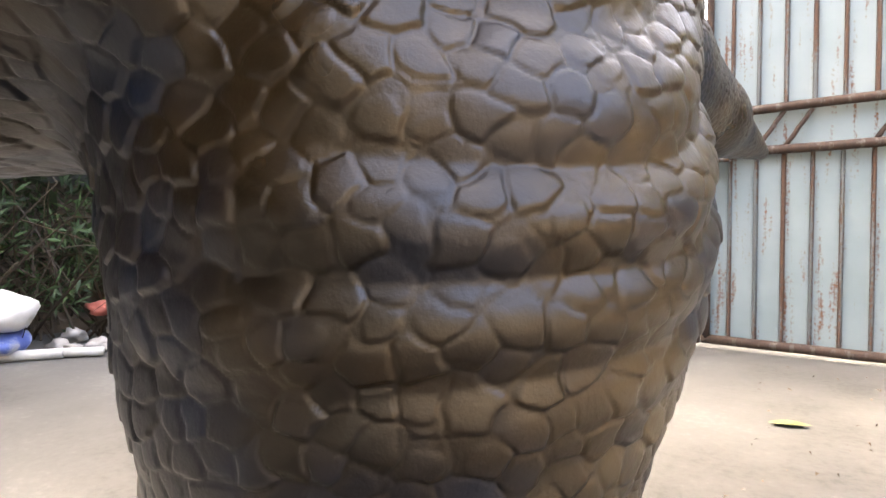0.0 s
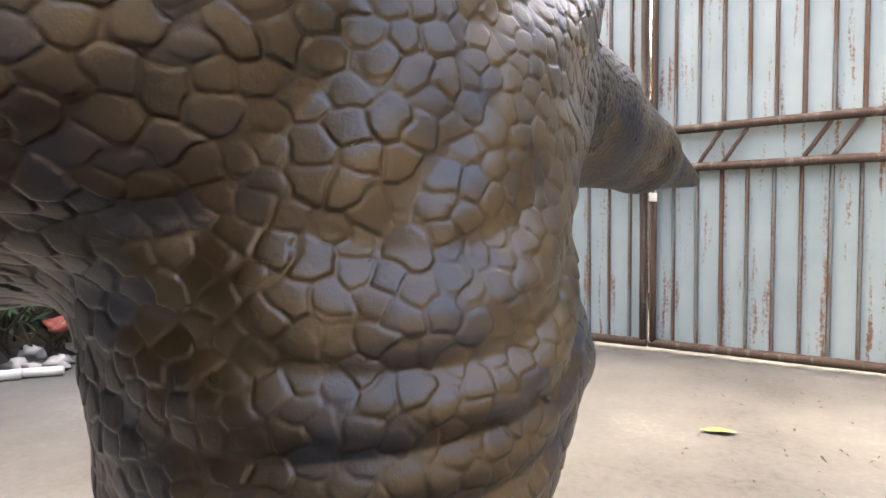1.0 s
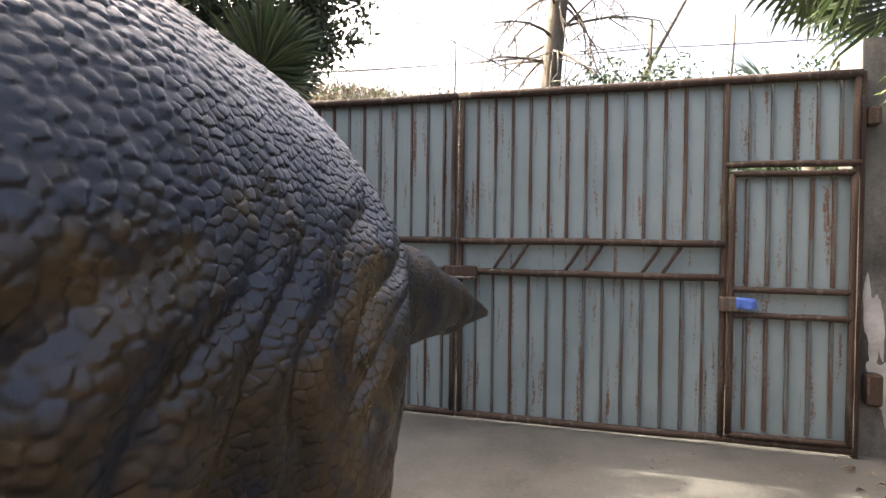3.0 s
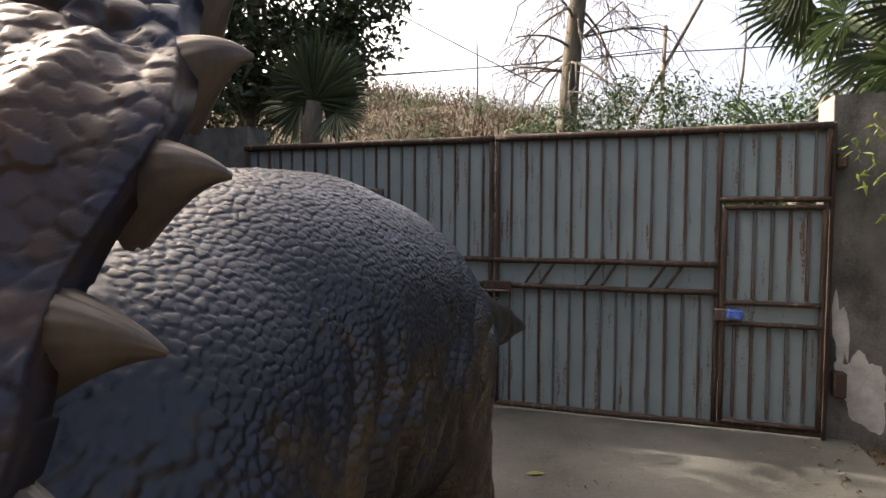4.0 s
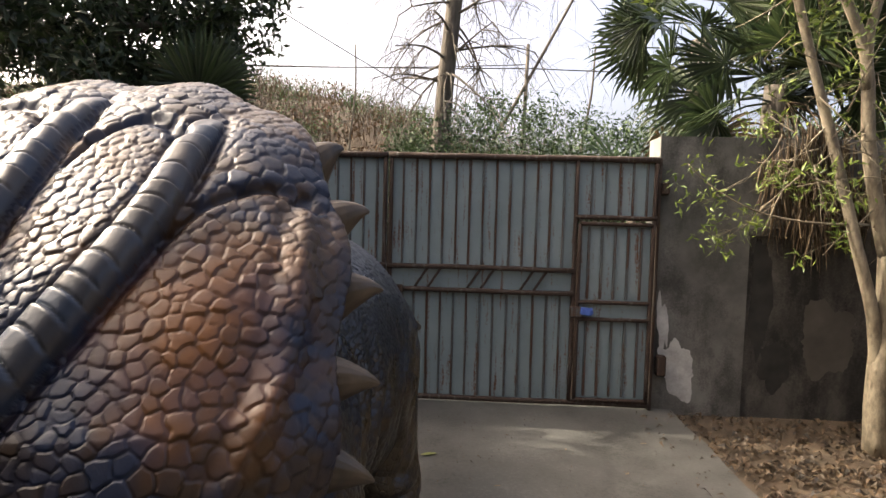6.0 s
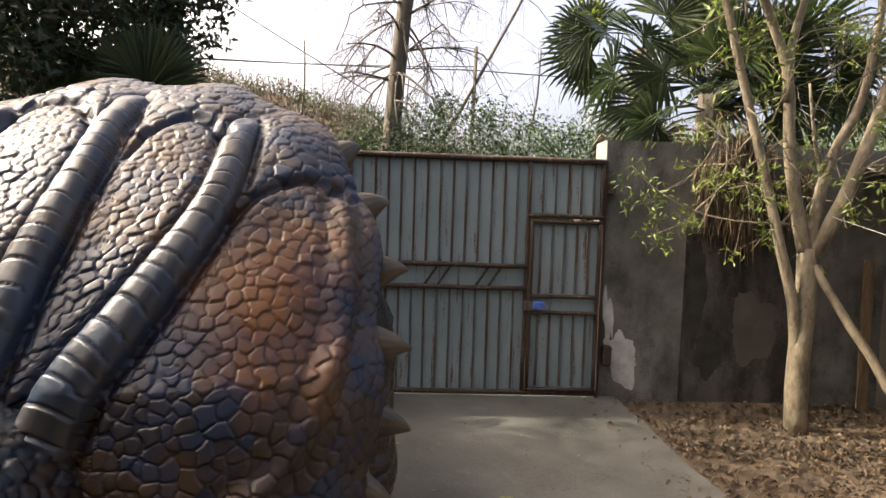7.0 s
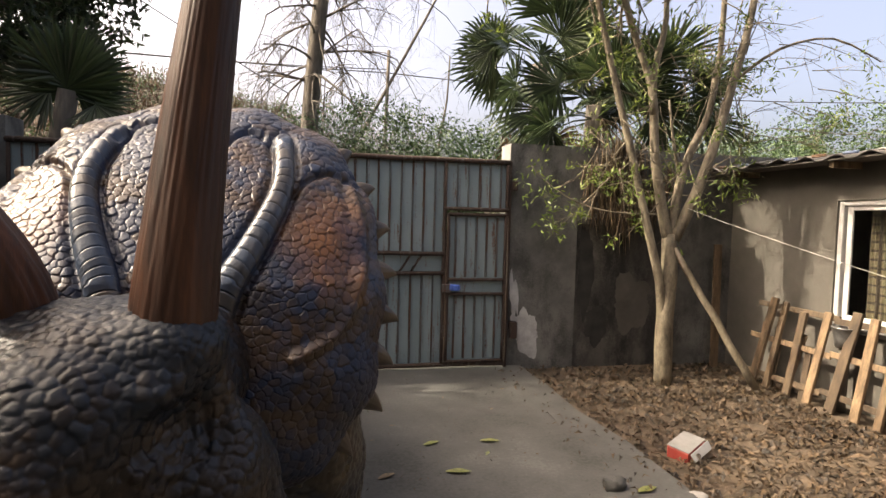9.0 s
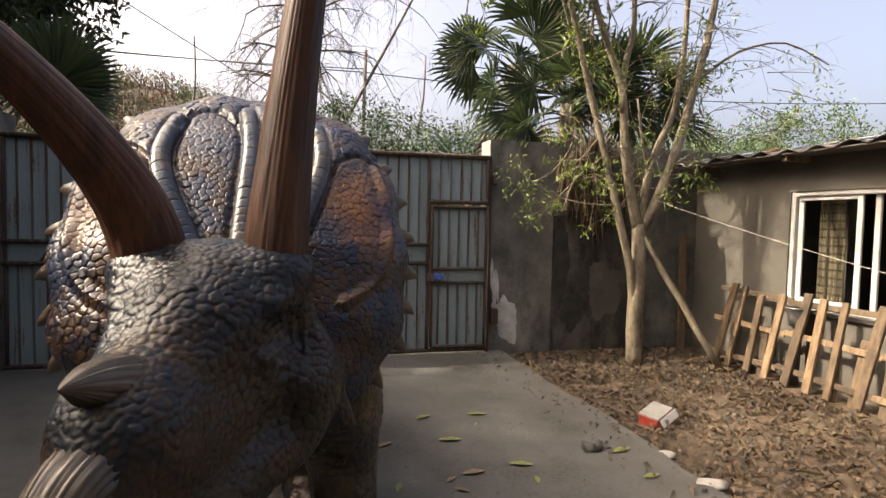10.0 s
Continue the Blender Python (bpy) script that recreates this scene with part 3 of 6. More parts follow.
def on_head(side, ahead, z):
    """A place on the head, from the middle between the brow horns; it is turned a little away from the walk."""
    return (0.110 + 0.985 * side - 0.175 * ahead, -1.53 - 0.175 * side - 0.985 * ahead, z)


def sculpt_head(c):
    H = on_head
    c.limb((0.12, -1.00, 1.44), H(0, -0.06, 1.50), 0.215, 0.165, 0.10)
    c.egg(H(0, 0.0, 1.525), (0.165, 0.20, 0.125), 0.08)
    c.limb(H(0, 0.03, 1.50), H(-0.05, 0.28, 1.37), 0.14, 0.105, 0.09)
    c.egg(H(-0.055, 0.29, 1.36), (0.095, 0.11, 0.095), 0.06)
    c.limb(H(-0.06, 0.33, 1.33), H(-0.085, 0.44, 1.22), 0.090, 0.05, 0.05)
    c.limb(H(0, -0.10, 1.27), H(-0.07, 0.38, 1.20), 0.115, 0.065, 0.06)
    for s in (1, -1):
        # sockets of the horns, brow, eyelids, cheek
        c.egg(H(s * 0.132, 0.0, 1.605), (0.092, 0.10, 0.070), 0.05)
        c.egg(H(s * 0.150, 0.05, 1.548), (0.045, 0.095, 0.036), 0.035)
        c.egg(H(s * 0.140, 0.075, 1.435), (0.034, 0.085, 0.024), 0.035)
        c.egg(H(s * 0.175, -0.05, 1.48), (0.040, 0.045, 0.075), 0.035)
        c.egg(H(s * 0.185, -0.10, 1.33), (0.095, 0.15, 0.125), 0.08)
        c.limb(H(s * 0.22, -0.15, 1.30), H(s * 0.285, -0.18, 1.19), 0.055, 0.028, 0.05)
        c.egg(H(s * 0.225, 0.10, 1.47), (0.080, 0.125, 0.075), 0.06, dig=True)
        c.limb(H(s * 0.142, 0.05, 1.585), H(s * 0.075 - 0.035, 0.22, 1.455), 0.030, 0.024, 0.035)
        c.limb(H(s * 0.085, -0.06, 1.38), H(s * 0.03 - 0.045, 0.27, 1.29), 0.105, 0.085, 0.06)
        c.limb(H(s * 0.15, -0.05, 1.22), H(s * 0.06 - 0.05, 0.30, 1.16), 0.085, 0.06, 0.06)
    return c


def scatter(points, sizes, rng):
    """Picks points that keep their own distance from one another."""
    grid, cell, kept = {}, float(max(sizes)), []
    for i in rng.permutation(len(points)):
        p, r = points[i], sizes[i]
        key = tuple(int(q // cell) for q in p)
        clash = False
        for dx in (-1, 0, 1):
            for dy in (-1, 0, 1):
                for dz in (-1, 0, 1):
                    for j in grid.get((key[0] + dx, key[1] + dy, key[2] + dz), ()):
                        q = points[j]
                        if (p[0] - q[0]) ** 2 + (p[1] - q[1]) ** 2 + (p[2] - q[2]) ** 2 < (0.5 * (r + sizes[j])) ** 2:
                            clash = True
                            break
                    if clash:
                        break
                if clash:
                    break
            if clash:
                break
        if not clash:
            grid.setdefault(key, []).append(i)
            kept.append(i)
    return kept


def scale_height(points, seeds, sizes, stretch=(1, 1, 1), slope=(0, 0.6, -0.8), round_top=0.04, groove=0.11, deep=0.20, lap=0.10):
    """Height over the skin and a number for each scale: domes parted by grooves."""
    from mathutils import kdtree
    s = np.array(stretch)
    tree = kdtree.KDTree(len(seeds))
    for i, p in enumerate(seeds * s):
        tree.insert(p, i)
    tree.balance()
    near = np.empty((len(points), 2))
    who = np.empty((len(points), 2), int)
    find = tree.find_n
    bent = points * s
    bend = float(np.median(sizes)) * 0.42
    rate = 0.80 / float(np.median(sizes))
    bent = bent + bend * np.array([noise.noise_vector(Vector(p) * rate) for p in bent.tolist()])
    for i, p in enumerate(bent):
        (_, a, da), (_, b, db) = find(p, 2)
        near[i] = da, db
        who[i] = a, b
    size = sizes[who[:, 0]]
    gap = (near[:, 1] ** 2 - near[:, 0] ** 2) / (2 * np.linalg.norm((seeds[who[:, 0]] - seeds[who[:, 1]]) * s, axis=1) + 1e-6)
    wall = np.clip(gap / (groove * size), 0, 1)
    wall = np.minimum(wall, 0.45 + 0.55 * np.clip((0.80 - near[:, 0] / size) / 0.18, 0, 1))
    wall = wall * wall * (3 - 2 * wall)
    dome = 1 - np.clip(near[:, 0] / (0.75 * size), 0, 1) ** 2
    rng = np.random.RandomState(5)
    cell = rng.rand(len(seeds))
    lift = rng.uniform(0.75, 1.25, len(seeds))[who[:, 0]]
    tilt = ((points - seeds[who[:, 0]]) @ np.array(slope)) / size
    return (wall * (deep + lap * np.clip(tilt, -0.8, 0.8)) + dome * round_top) * size * lift, cell[who[:, 0]]


def finer(verts, quads, levels):
    """Catmull-Clark on a plain mesh, by a modifier that is applied at once."""
    mesh = bpy.data.meshes.new("clay")
    mesh.vertices.add(len(verts))
    mesh.vertices.foreach_set("co", np.asarray(verts, np.float32).ravel())
    mesh.loops.add(len(quads) * 4)
    mesh.loops.foreach_set("vertex_index", np.asarray(quads, np.int32).ravel())
    mesh.polygons.add(len(quads))
    mesh.polygons.foreach_set("loop_start", np.arange(0, len(quads) * 4, 4, dtype=np.int32))
    mesh.update(calc_edges=True)
    mesh.validate()
    if levels:
        ob = new("clay", mesh)
        mod = ob.modifiers.new("finer", "SUBSURF")
        mod.levels = mod.render_levels = levels
        deps = bpy.context.evaluated_depsgraph_get()
        out = bpy.data.meshes.new_from_object(ob.evaluated_get(deps))
        bpy.data.objects.remove(ob)
        bpy.data.meshes.remove(mesh)
        mesh = out
    return mesh


def arrays(mesh):
    n, f = len(mesh.vertices), len(mesh.polygons)
    co, no = np.empty(n * 3, np.float32), np.empty(n * 3, np.float32)
    mesh.vertices.foreach_get("co", co)
    mesh.vertex_normals.foreach_get("vector", no)
    loops = np.empty(f * 4, np.int32)
    mesh.loops.foreach_get("vertex_index", loops)
    return co.reshape(-1, 3).astype(float), no.reshape(-1, 3).astype(float), loops.reshape(-1, 4)


def skin_piece(clay, size_of, material, box_near=None, calm=0.0):
    verts, quads = net(clay.field, clay.lo, clay.h)
    middle = verts[quads].mean(1)
    # the flank beside the walk is the finer one
    if box_near:
        near = (middle[:, 0] > box_near[0]) & (middle[:, 1] > box_near[1]) & (middle[:, 2] > box_near[2])
        rest = ~((middle[:, 0] > box_near[0] + 0.02) & (middle[:, 1] > box_near[1] + 0.02) & (middle[:, 2] > box_near[2] + 0.02))
        def inside(slack):
            x, y, z = middle.T
            return (x > 0.24 + slack) & (y > 0.28 + slack) & (y < 1.45 - slack) & (z > 0.50 + slack) & (z < 1.62 - slack)
        sides = ((inside(0.0), 2), (near & ~inside(0.02), 1), (rest, 0))
    else:
        sides = ((np.ones(len(quads), bool), 1),)
    base, cos, nos, rings = 0, [], [], []
    for chosen, level in sides:
        used, back = np.unique(quads[chosen], return_inverse=True)
        mesh = finer(verts[used], back.reshape(-1, 4), level)
        a, b, q = arrays(mesh)
        bpy.data.meshes.remove(mesh)
        cos.append(a)
        nos.append(b)
        rings.append(q + base)
        base += len(a)
    co, no, loops = np.concatenate(cos), np.concatenate(nos), np.concatenate(rings)
    rng = np.random.RandomState(11)
    pick = rng.choice(len(co), min(len(co), 260000), replace=False)
    pts = co[pick]
    sizes = size_of(pts)
    kept = scatter(pts.tolist(), sizes.tolist(), rng)
    h, cell = scale_height(co, pts[kept], sizes[kept], (1, 1, 1.22) if material == 0 else (1, 1, 1), lap=0.14 if material == 0 else 0.10, round_top=0.045 if material == 0 else 0.08, groove=0.13 if material == 0 else 0.12, deep=0.14 if material == 0 else 0.15)
    # worn flatter on the hind leg
    if material == 0:
        h = h * (1 - 0.45 * np.clip((1.35 - co[:, 2]) / 0.25, 0, 1) * np.clip((co[:, 1] - 0.25) / 0.1, 0, 1))
    broad = np.array([noise.noise(Vector(p) * 3.1) for p in co.tolist()])
    broad = broad * 0.010 + (creases(co, broad) if material == 0 else socket_folds(co))
    return co + no * (h + broad)[:, None], loops, cell, material


def creases(p, wander):
    """Soft folds of skin: down the flank, round the leg, and slanting over the thigh."""
    x, y, z = p.T
    def band(v, a, b, soft):
        return np.clip((v - a) / soft, 0, 1) * np.clip((b - v) / soft, 0, 1)
    def fold(phase):
        return (np.sqrt(np.sin(math.pi * (phase + 1.2 * wander)) ** 2 + 0.02) - 0.62) * (0.8 + 0.9 * wander)
    out = np.abs(x - BODY_X) > 0.22
    flank = band(y, -0.42, 0.66, 0.18) * band(z, 0.72, 1.60, 0.25) * out
    leg = band(z, 0.16, 0.98, 0.12) * band(y, 0.2, 1.1, 0.1)
    thigh = band(y, 0.58, 1.35, 0.14) * band(z, 0.92, 1.66, 0.2) * out
    return 0.032 * flank * fold((y + 0.28 * (1.5 - z)) / 0.16) + 0.010 * leg * fold((z - 0.2 * y) / 0.085) + 0.036 * thigh * fold((z - 0.45 * y) / 0.12)


def socket_folds(p):
    """Rings of loose skin round the eyes, below and behind them most of all."""
    out = 0
    for s in (1, -1):
        eye = np.array(on_head(s * 0.15, 0.05, 1.478))
        d = np.linalg.norm((p - eye) * np.array((1, 1, 0.85)), axis=1)
        low = np.clip((1.56 - p[:, 2]) / 0.08, 0.15, 1)
        out = out + 0.0028 * low * np.sin(d / 0.0045) * np.exp(-((d - 0.075) / 0.045) ** 2)
    return out


def body_sizes(p):
    x, y, z = p.T
    s = np.full(len(p), 0.036)
    s = np.where(z > 1.02, 0.029, s)
    s = np.where(z > 1.50, 0.025, s)
    s = np.where((z < 0.95) & (y > 0.3), 0.034, s)
    s = np.where(y > 1.15, 0.030, s)
    s = np.where(y > 1.7, 0.022, s)
    s = np.where(z < 0.25, 0.040, s)
    return 0.66 * s * np.random.RandomState(2).uniform(0.7, 1.35, len(p))


def head_sizes(p):
    x, y, z = p.T
    s = np.where(y < -1.75, 0.018, 0.027)
    s = np.where(z > 1.60, 0.019, s)
    return 0.75 * s * np.random.RandomState(3).uniform(0.75, 1.25, len(p))


def to_line(x, z, line):
    """Distance from points of a plane to a broken line, and the way along it."""
    best, along, run = np.full(x.shape, 9.0), np.zeros(x.shape), 0.0
    for (ax, az), (bx, bz) in zip(line, line[1:]):
        dx, dz = bx - ax, bz - az
        length = math.hypot(dx, dz)
        t = np.clip(((x - ax) * dx + (z - az) * dz) / length ** 2, 0, 1)
        d = np.hypot(x - ax - t * dx, z - az - t * dz)
        along = np.where(d < best, run + t * length, along)
        best = np.minimum(best, d)
        run += length
    return best, along


def rounded(line, n=4):
    """The line with its corners smoothed."""
    pts = [np.array(p, float) for p in line]
    for _ in range(n):
        out = [pts[0]]
        for a, b in zip(pts, pts[1:]):
            out += [a * 0.75 + b * 0.25, a * 0.25 + b * 0.75]
        pts = out + [pts[-1]]
    return [tuple(p) for p in pts]


FRILL_X, FRILL_Z = 0.12, 1.60


def frill_rim(angle):
    """The outline's half-size in a direction; 0 points to the side, 90 degrees up. Scalloped."""
    c, s = np.cos(angle), np.sin(angle)
    up, side, low = 0.60, 0.545, 0.53
    v = np.where(s > 0, up, low)
    e = 2.5
    r = (np.abs(c / side) ** e + np.abs(s / v) ** e) ** (-1 / e)
    return r * (1 + 0.018 * np.cos(angle * 14))


def frill_front(x, z, rho):
    """The plate leans far back above and rolls over at its rim."""
    lean = np.where(z > 1.65, 0.769 * (z - 1.8) + 0.171 * (z - 1.8) ** 2, -0.1115 + 0.35 * (z - 1.65))
    return -1.0 + lean + 0.04 * (x - 0.15) + 0.21 * rho ** 5


def build_frill():
    """The neck shield: a thick plate with ribs, panels of scales and a scalloped rim."""
    rings, spokes = 260, 1280
    rho = np.linspace(0.02, 1, rings) ** 0.75
    ang = np.linspace(-math.pi, math.pi, spokes, endpoint=False)
    R, A = np.meshgrid(rho, ang, indexing="ij")
    rim = frill_rim(A)
    x, z = FRILL_X + R * rim * np.cos(A), FRILL_Z + R * rim * np.sin(A)
    y = frill_front(x, z, R)
    plain = np.stack([x, y, z], -1)
    up = np.cross(np.gradient(plain, axis=0), np.roll(plain, -1, 1) - np.roll(plain, 1, 1))
    up /= np.linalg.norm(up, axis=-1, keepdims=True) + 1e-12
    up *= np.where(np.median(up[..., 1]) > 0, -1.0, 1.0)
    rng = np.random.RandomState(21)
    pick = rng.choice(x.size, 150000, replace=False)
    pts = plain.reshape(-1, 3)[pick]
    px, pz = pts[:, 0], pts[:, 2]
    size = np.where(np.abs(px - FRILL_X) > 0.30, 0.036, 0.029)
    size = np.where(R.reshape(-1)[pick] > 0.82, 0.033, size)
    bows = [[(0.41, 1.95), (0.49, 1.995), (0.58, 1.96)], [(0.19, 2.08), (0.25, 2.13), (0.34, 2.09)], [(-0.09, 2.12), (-0.02, 2.15), (0.08, 2.10)], [(-0.17, 1.95), (-0.25, 1.995), (-0.34, 1.96)]]
    for bow in bows:
        size = np.where(to_line(px, pz, bow)[0] < 0.028, 0.056, size)
    size = 0.62 * size * rng.uniform(0.70, 1.35, len(px))
    kept = scatter(pts.tolist(), size.tolist(), rng)
    h, cell = scale_height(plain.reshape(-1, 3), pts[kept], size[kept], slope=(0.2, 0.3, -0.6), round_top=0.035, groove=0.095, deep=0.15)
    h, cell = h.reshape(x.shape), cell.reshape(x.shape)
    kind = np.zeros(x.shape, int)
    mirror = lambda line: [(2 * FRILL_X - a, b) for a, b in line]
    rib = rounded([(0.20, 1.42), (0.255, 1.645), (0.305, 1.73), (0.347, 1.82), (0.375, 1.90), (0.377, 1.97), (0.36, 2.06)])
    keel = rounded([(0.125, 1.45), (0.137, 1.78), (0.141, 1.90), (0.141, 1.98), (0.112, 2.11)])
    thin = rounded([(0.43, 1.47), (0.545, 1.52), (0.590, 1.63), (0.600, 1.72), (0.598, 1.81), (0.572, 1.92)])
    arches = [rounded([(0.412, 1.895), (0.432, 1.935), (0.485, 1.965), (0.54, 1.955), (0.585, 1.92)]),
              rounded([(0.188, 2.00), (0.20, 2.06), (0.245, 2.10), (0.295, 2.085), (0.345, 2.04)]),
              rounded([(-0.105, 2.03), (-0.085, 2.085), (-0.03, 2.118), (0.035, 2.11), (0.09, 2.05)])]
    lines = [(rib, 0.040, 0.036, 0.027), (mirror(rib), 0.040, 0.036, 0.027), (keel, 0.038, 0.034, 0.027)]
    for line, width, height, pitch in lines:
        d, run = to_line(x, z, line)
        w = width * (1.1 - 0.35 * np.clip(run / 0.6, 0, 1))
        q = np.clip(d / w, 0, 1)
        hump = np.clip(1 - q ** 2.6, 0, 1) ** 0.55
        seg = run / pitch + 0.22 * np.sin(run * 47) + 0.25 * (d / w) ** 2
        frac = seg - np.floor(seg)
        groove = np.clip(np.minimum(frac, 1 - frac) / 0.12, 0, 1)
        groove = groove * groove * (3 - 2 * groove)
        tall = height * (np.clip((0.95 - R) / 0.16, 0.12, 1) if width > 0.03 else 1)
        lot = np.sin(np.floor(seg) * 12.9898) * 43758.5453
        lot = lot - np.floor(lot)
        tops = tall * hump * (0.84 + 0.16 * groove) * (0.92 + 0.10 * lot + 0.16 * (frac - 0.5))
        on = (d < w) & ((R < 0.9) | (width < 0.03))
        gutter = 0.010 * np.exp(-((d - w * 1.15) / 0.012) ** 2)
        h = np.where(on, np.maximum(tops, h * 0.3), h) - np.where(on, 0, gutter)
        if width > 0.03:
            kind[on] = 1
        cell = np.where(on, (np.floor(seg) * 0.618) % 1, cell)
    for line in (thin, mirror(thin)):
        d, run = to_line(x, z, line)
        h = h + 0.011 * np.exp(-(d / 0.013) ** 2) - 0.004 * np.exp(-((d - 0.03) / 0.01) ** 2)
    for line in arches + [mirror(arches[0])]:
        d, run = to_line(x, z, line)
        h = h - 0.017 * np.exp(-(d / 0.009) ** 2)
    # the rim beyond the arches stands higher, the panels lie lower
    edge = np.clip((R - 0.80) / 0.08, 0, 1)
    h = h + 0.012 * edge * edge * (3 - 2 * edge)
    h *= np.clip((1.0 - R) / 0.006, 0.3, 1)
    front = plain + up * h[..., None]
    n = rings * spokes
    idx = np.arange(n).reshape(rings, spokes)
    nxt = np.roll(idx, -1, 1)
    quads = np.stack([idx[:-1], idx[1:], nxt[1:], nxt[:-1]], -1).reshape(-1, 4)
    kinds = kind[:-1].reshape(-1)
    # back: the same plate moved back, thicker towards the neck
    back_rings = 24
    rb = np.linspace(1.0, 0.02, back_rings)
    Rb, Ab = np.meshgrid(rb, ang, indexing="ij")
    rimb = frill_rim(Ab)
    xb, zb = FRILL_X + Rb * rimb * np.cos(Ab), FRILL_Z + Rb * rimb * np.sin(Ab)
    yb = frill_front(xb, zb, Rb) + 0.022 + 0.08 * (1 - Rb)
    wob = np.array([noise.cell(Vector((a * 26, 0.5, b * 26))) for a, b in zip(xb.ravel(), zb.ravel())]).reshape(xb.shape)
    back = np.stack([xb, yb + 0.004 * wob, zb], -1)
    bi = n + np.arange(back_rings * spokes).reshape(back_rings, spokes)
    bn = np.roll(bi, -1, 1)
    bq = np.stack([bi[:-1], bi[1:], bn[1:], bn[:-1]], -1).reshape(-1, 4)
    lip = np.stack([idx[-1], bi[0], bn[0], nxt[-1]], -1)
    verts = np.concatenate([front.reshape(-1, 3), back.reshape(-1, 3)])
    cells = np.concatenate([cell.reshape(-1), (np.floor(ang * 9) * 0.618 % 1)[None].repeat(back_rings, 0).reshape(-1)])
    faces = np.concatenate([quads, lip, bq])
    slot = np.concatenate([kinds, np.zeros(len(lip) + len(bq), int)])
    return verts, faces, cells, slot


def cone(points, radii, sides, grooves=0, deep=0.0, flat=1.0):
    """A bent tapering horn; grooves run along it."""
    pts = [np.array(p, float) for p in points]
    n = len(pts)
    verts, side = [], None
    for i, p in enumerate(pts):
        d = pts[min(i + 1, n - 1)] - pts[max(i - 1, 0)]
        d = d / np.linalg.norm(d)
        if side is None:
            side = np.cross(d, (0, 1, 0.2))
        side = side - d * (side @ d)
        side = side / np.linalg.norm(side)
        up = np.cross(d, side)
        for k in range(sides):
            a = 2 * math.pi * k / sides
            r = radii[i]
            if grooves:
                round_way = Vector((math.cos(a), math.sin(a), 0)) * grooves * 0.32 + Vector((0, 0, i * 0.035))
                r *= 1 - deep * (0.75 * abs(noise.noise(round_way)) ** 0.7 + 0.35 * (0.5 + 0.5 * noise.noise(round_way * 2.3)))
            verts.append(p + side * math.cos(a) * r + up * math.sin(a) * r * flat)
    faces = []
    for i in range(n - 1):
        for k in range(sides):
            a, b = i * sides + k, i * sides + (k + 1) % sides
            faces.append((a, b, b + sides, a + sides))
    return np.array(verts), np.array(faces)


def curve3(a, b, c, d, n):
    a, b, c, d = (np.array(q, float) for q in (a, b, c, d))
    out = []
    for i in range(n):
        t = i / (n - 1)
        out.append((1 - t) ** 3 * a + 3 * t * (1 - t) ** 2 * b + 3 * t * t * (1 - t) * c + t ** 3 * d)
    return out


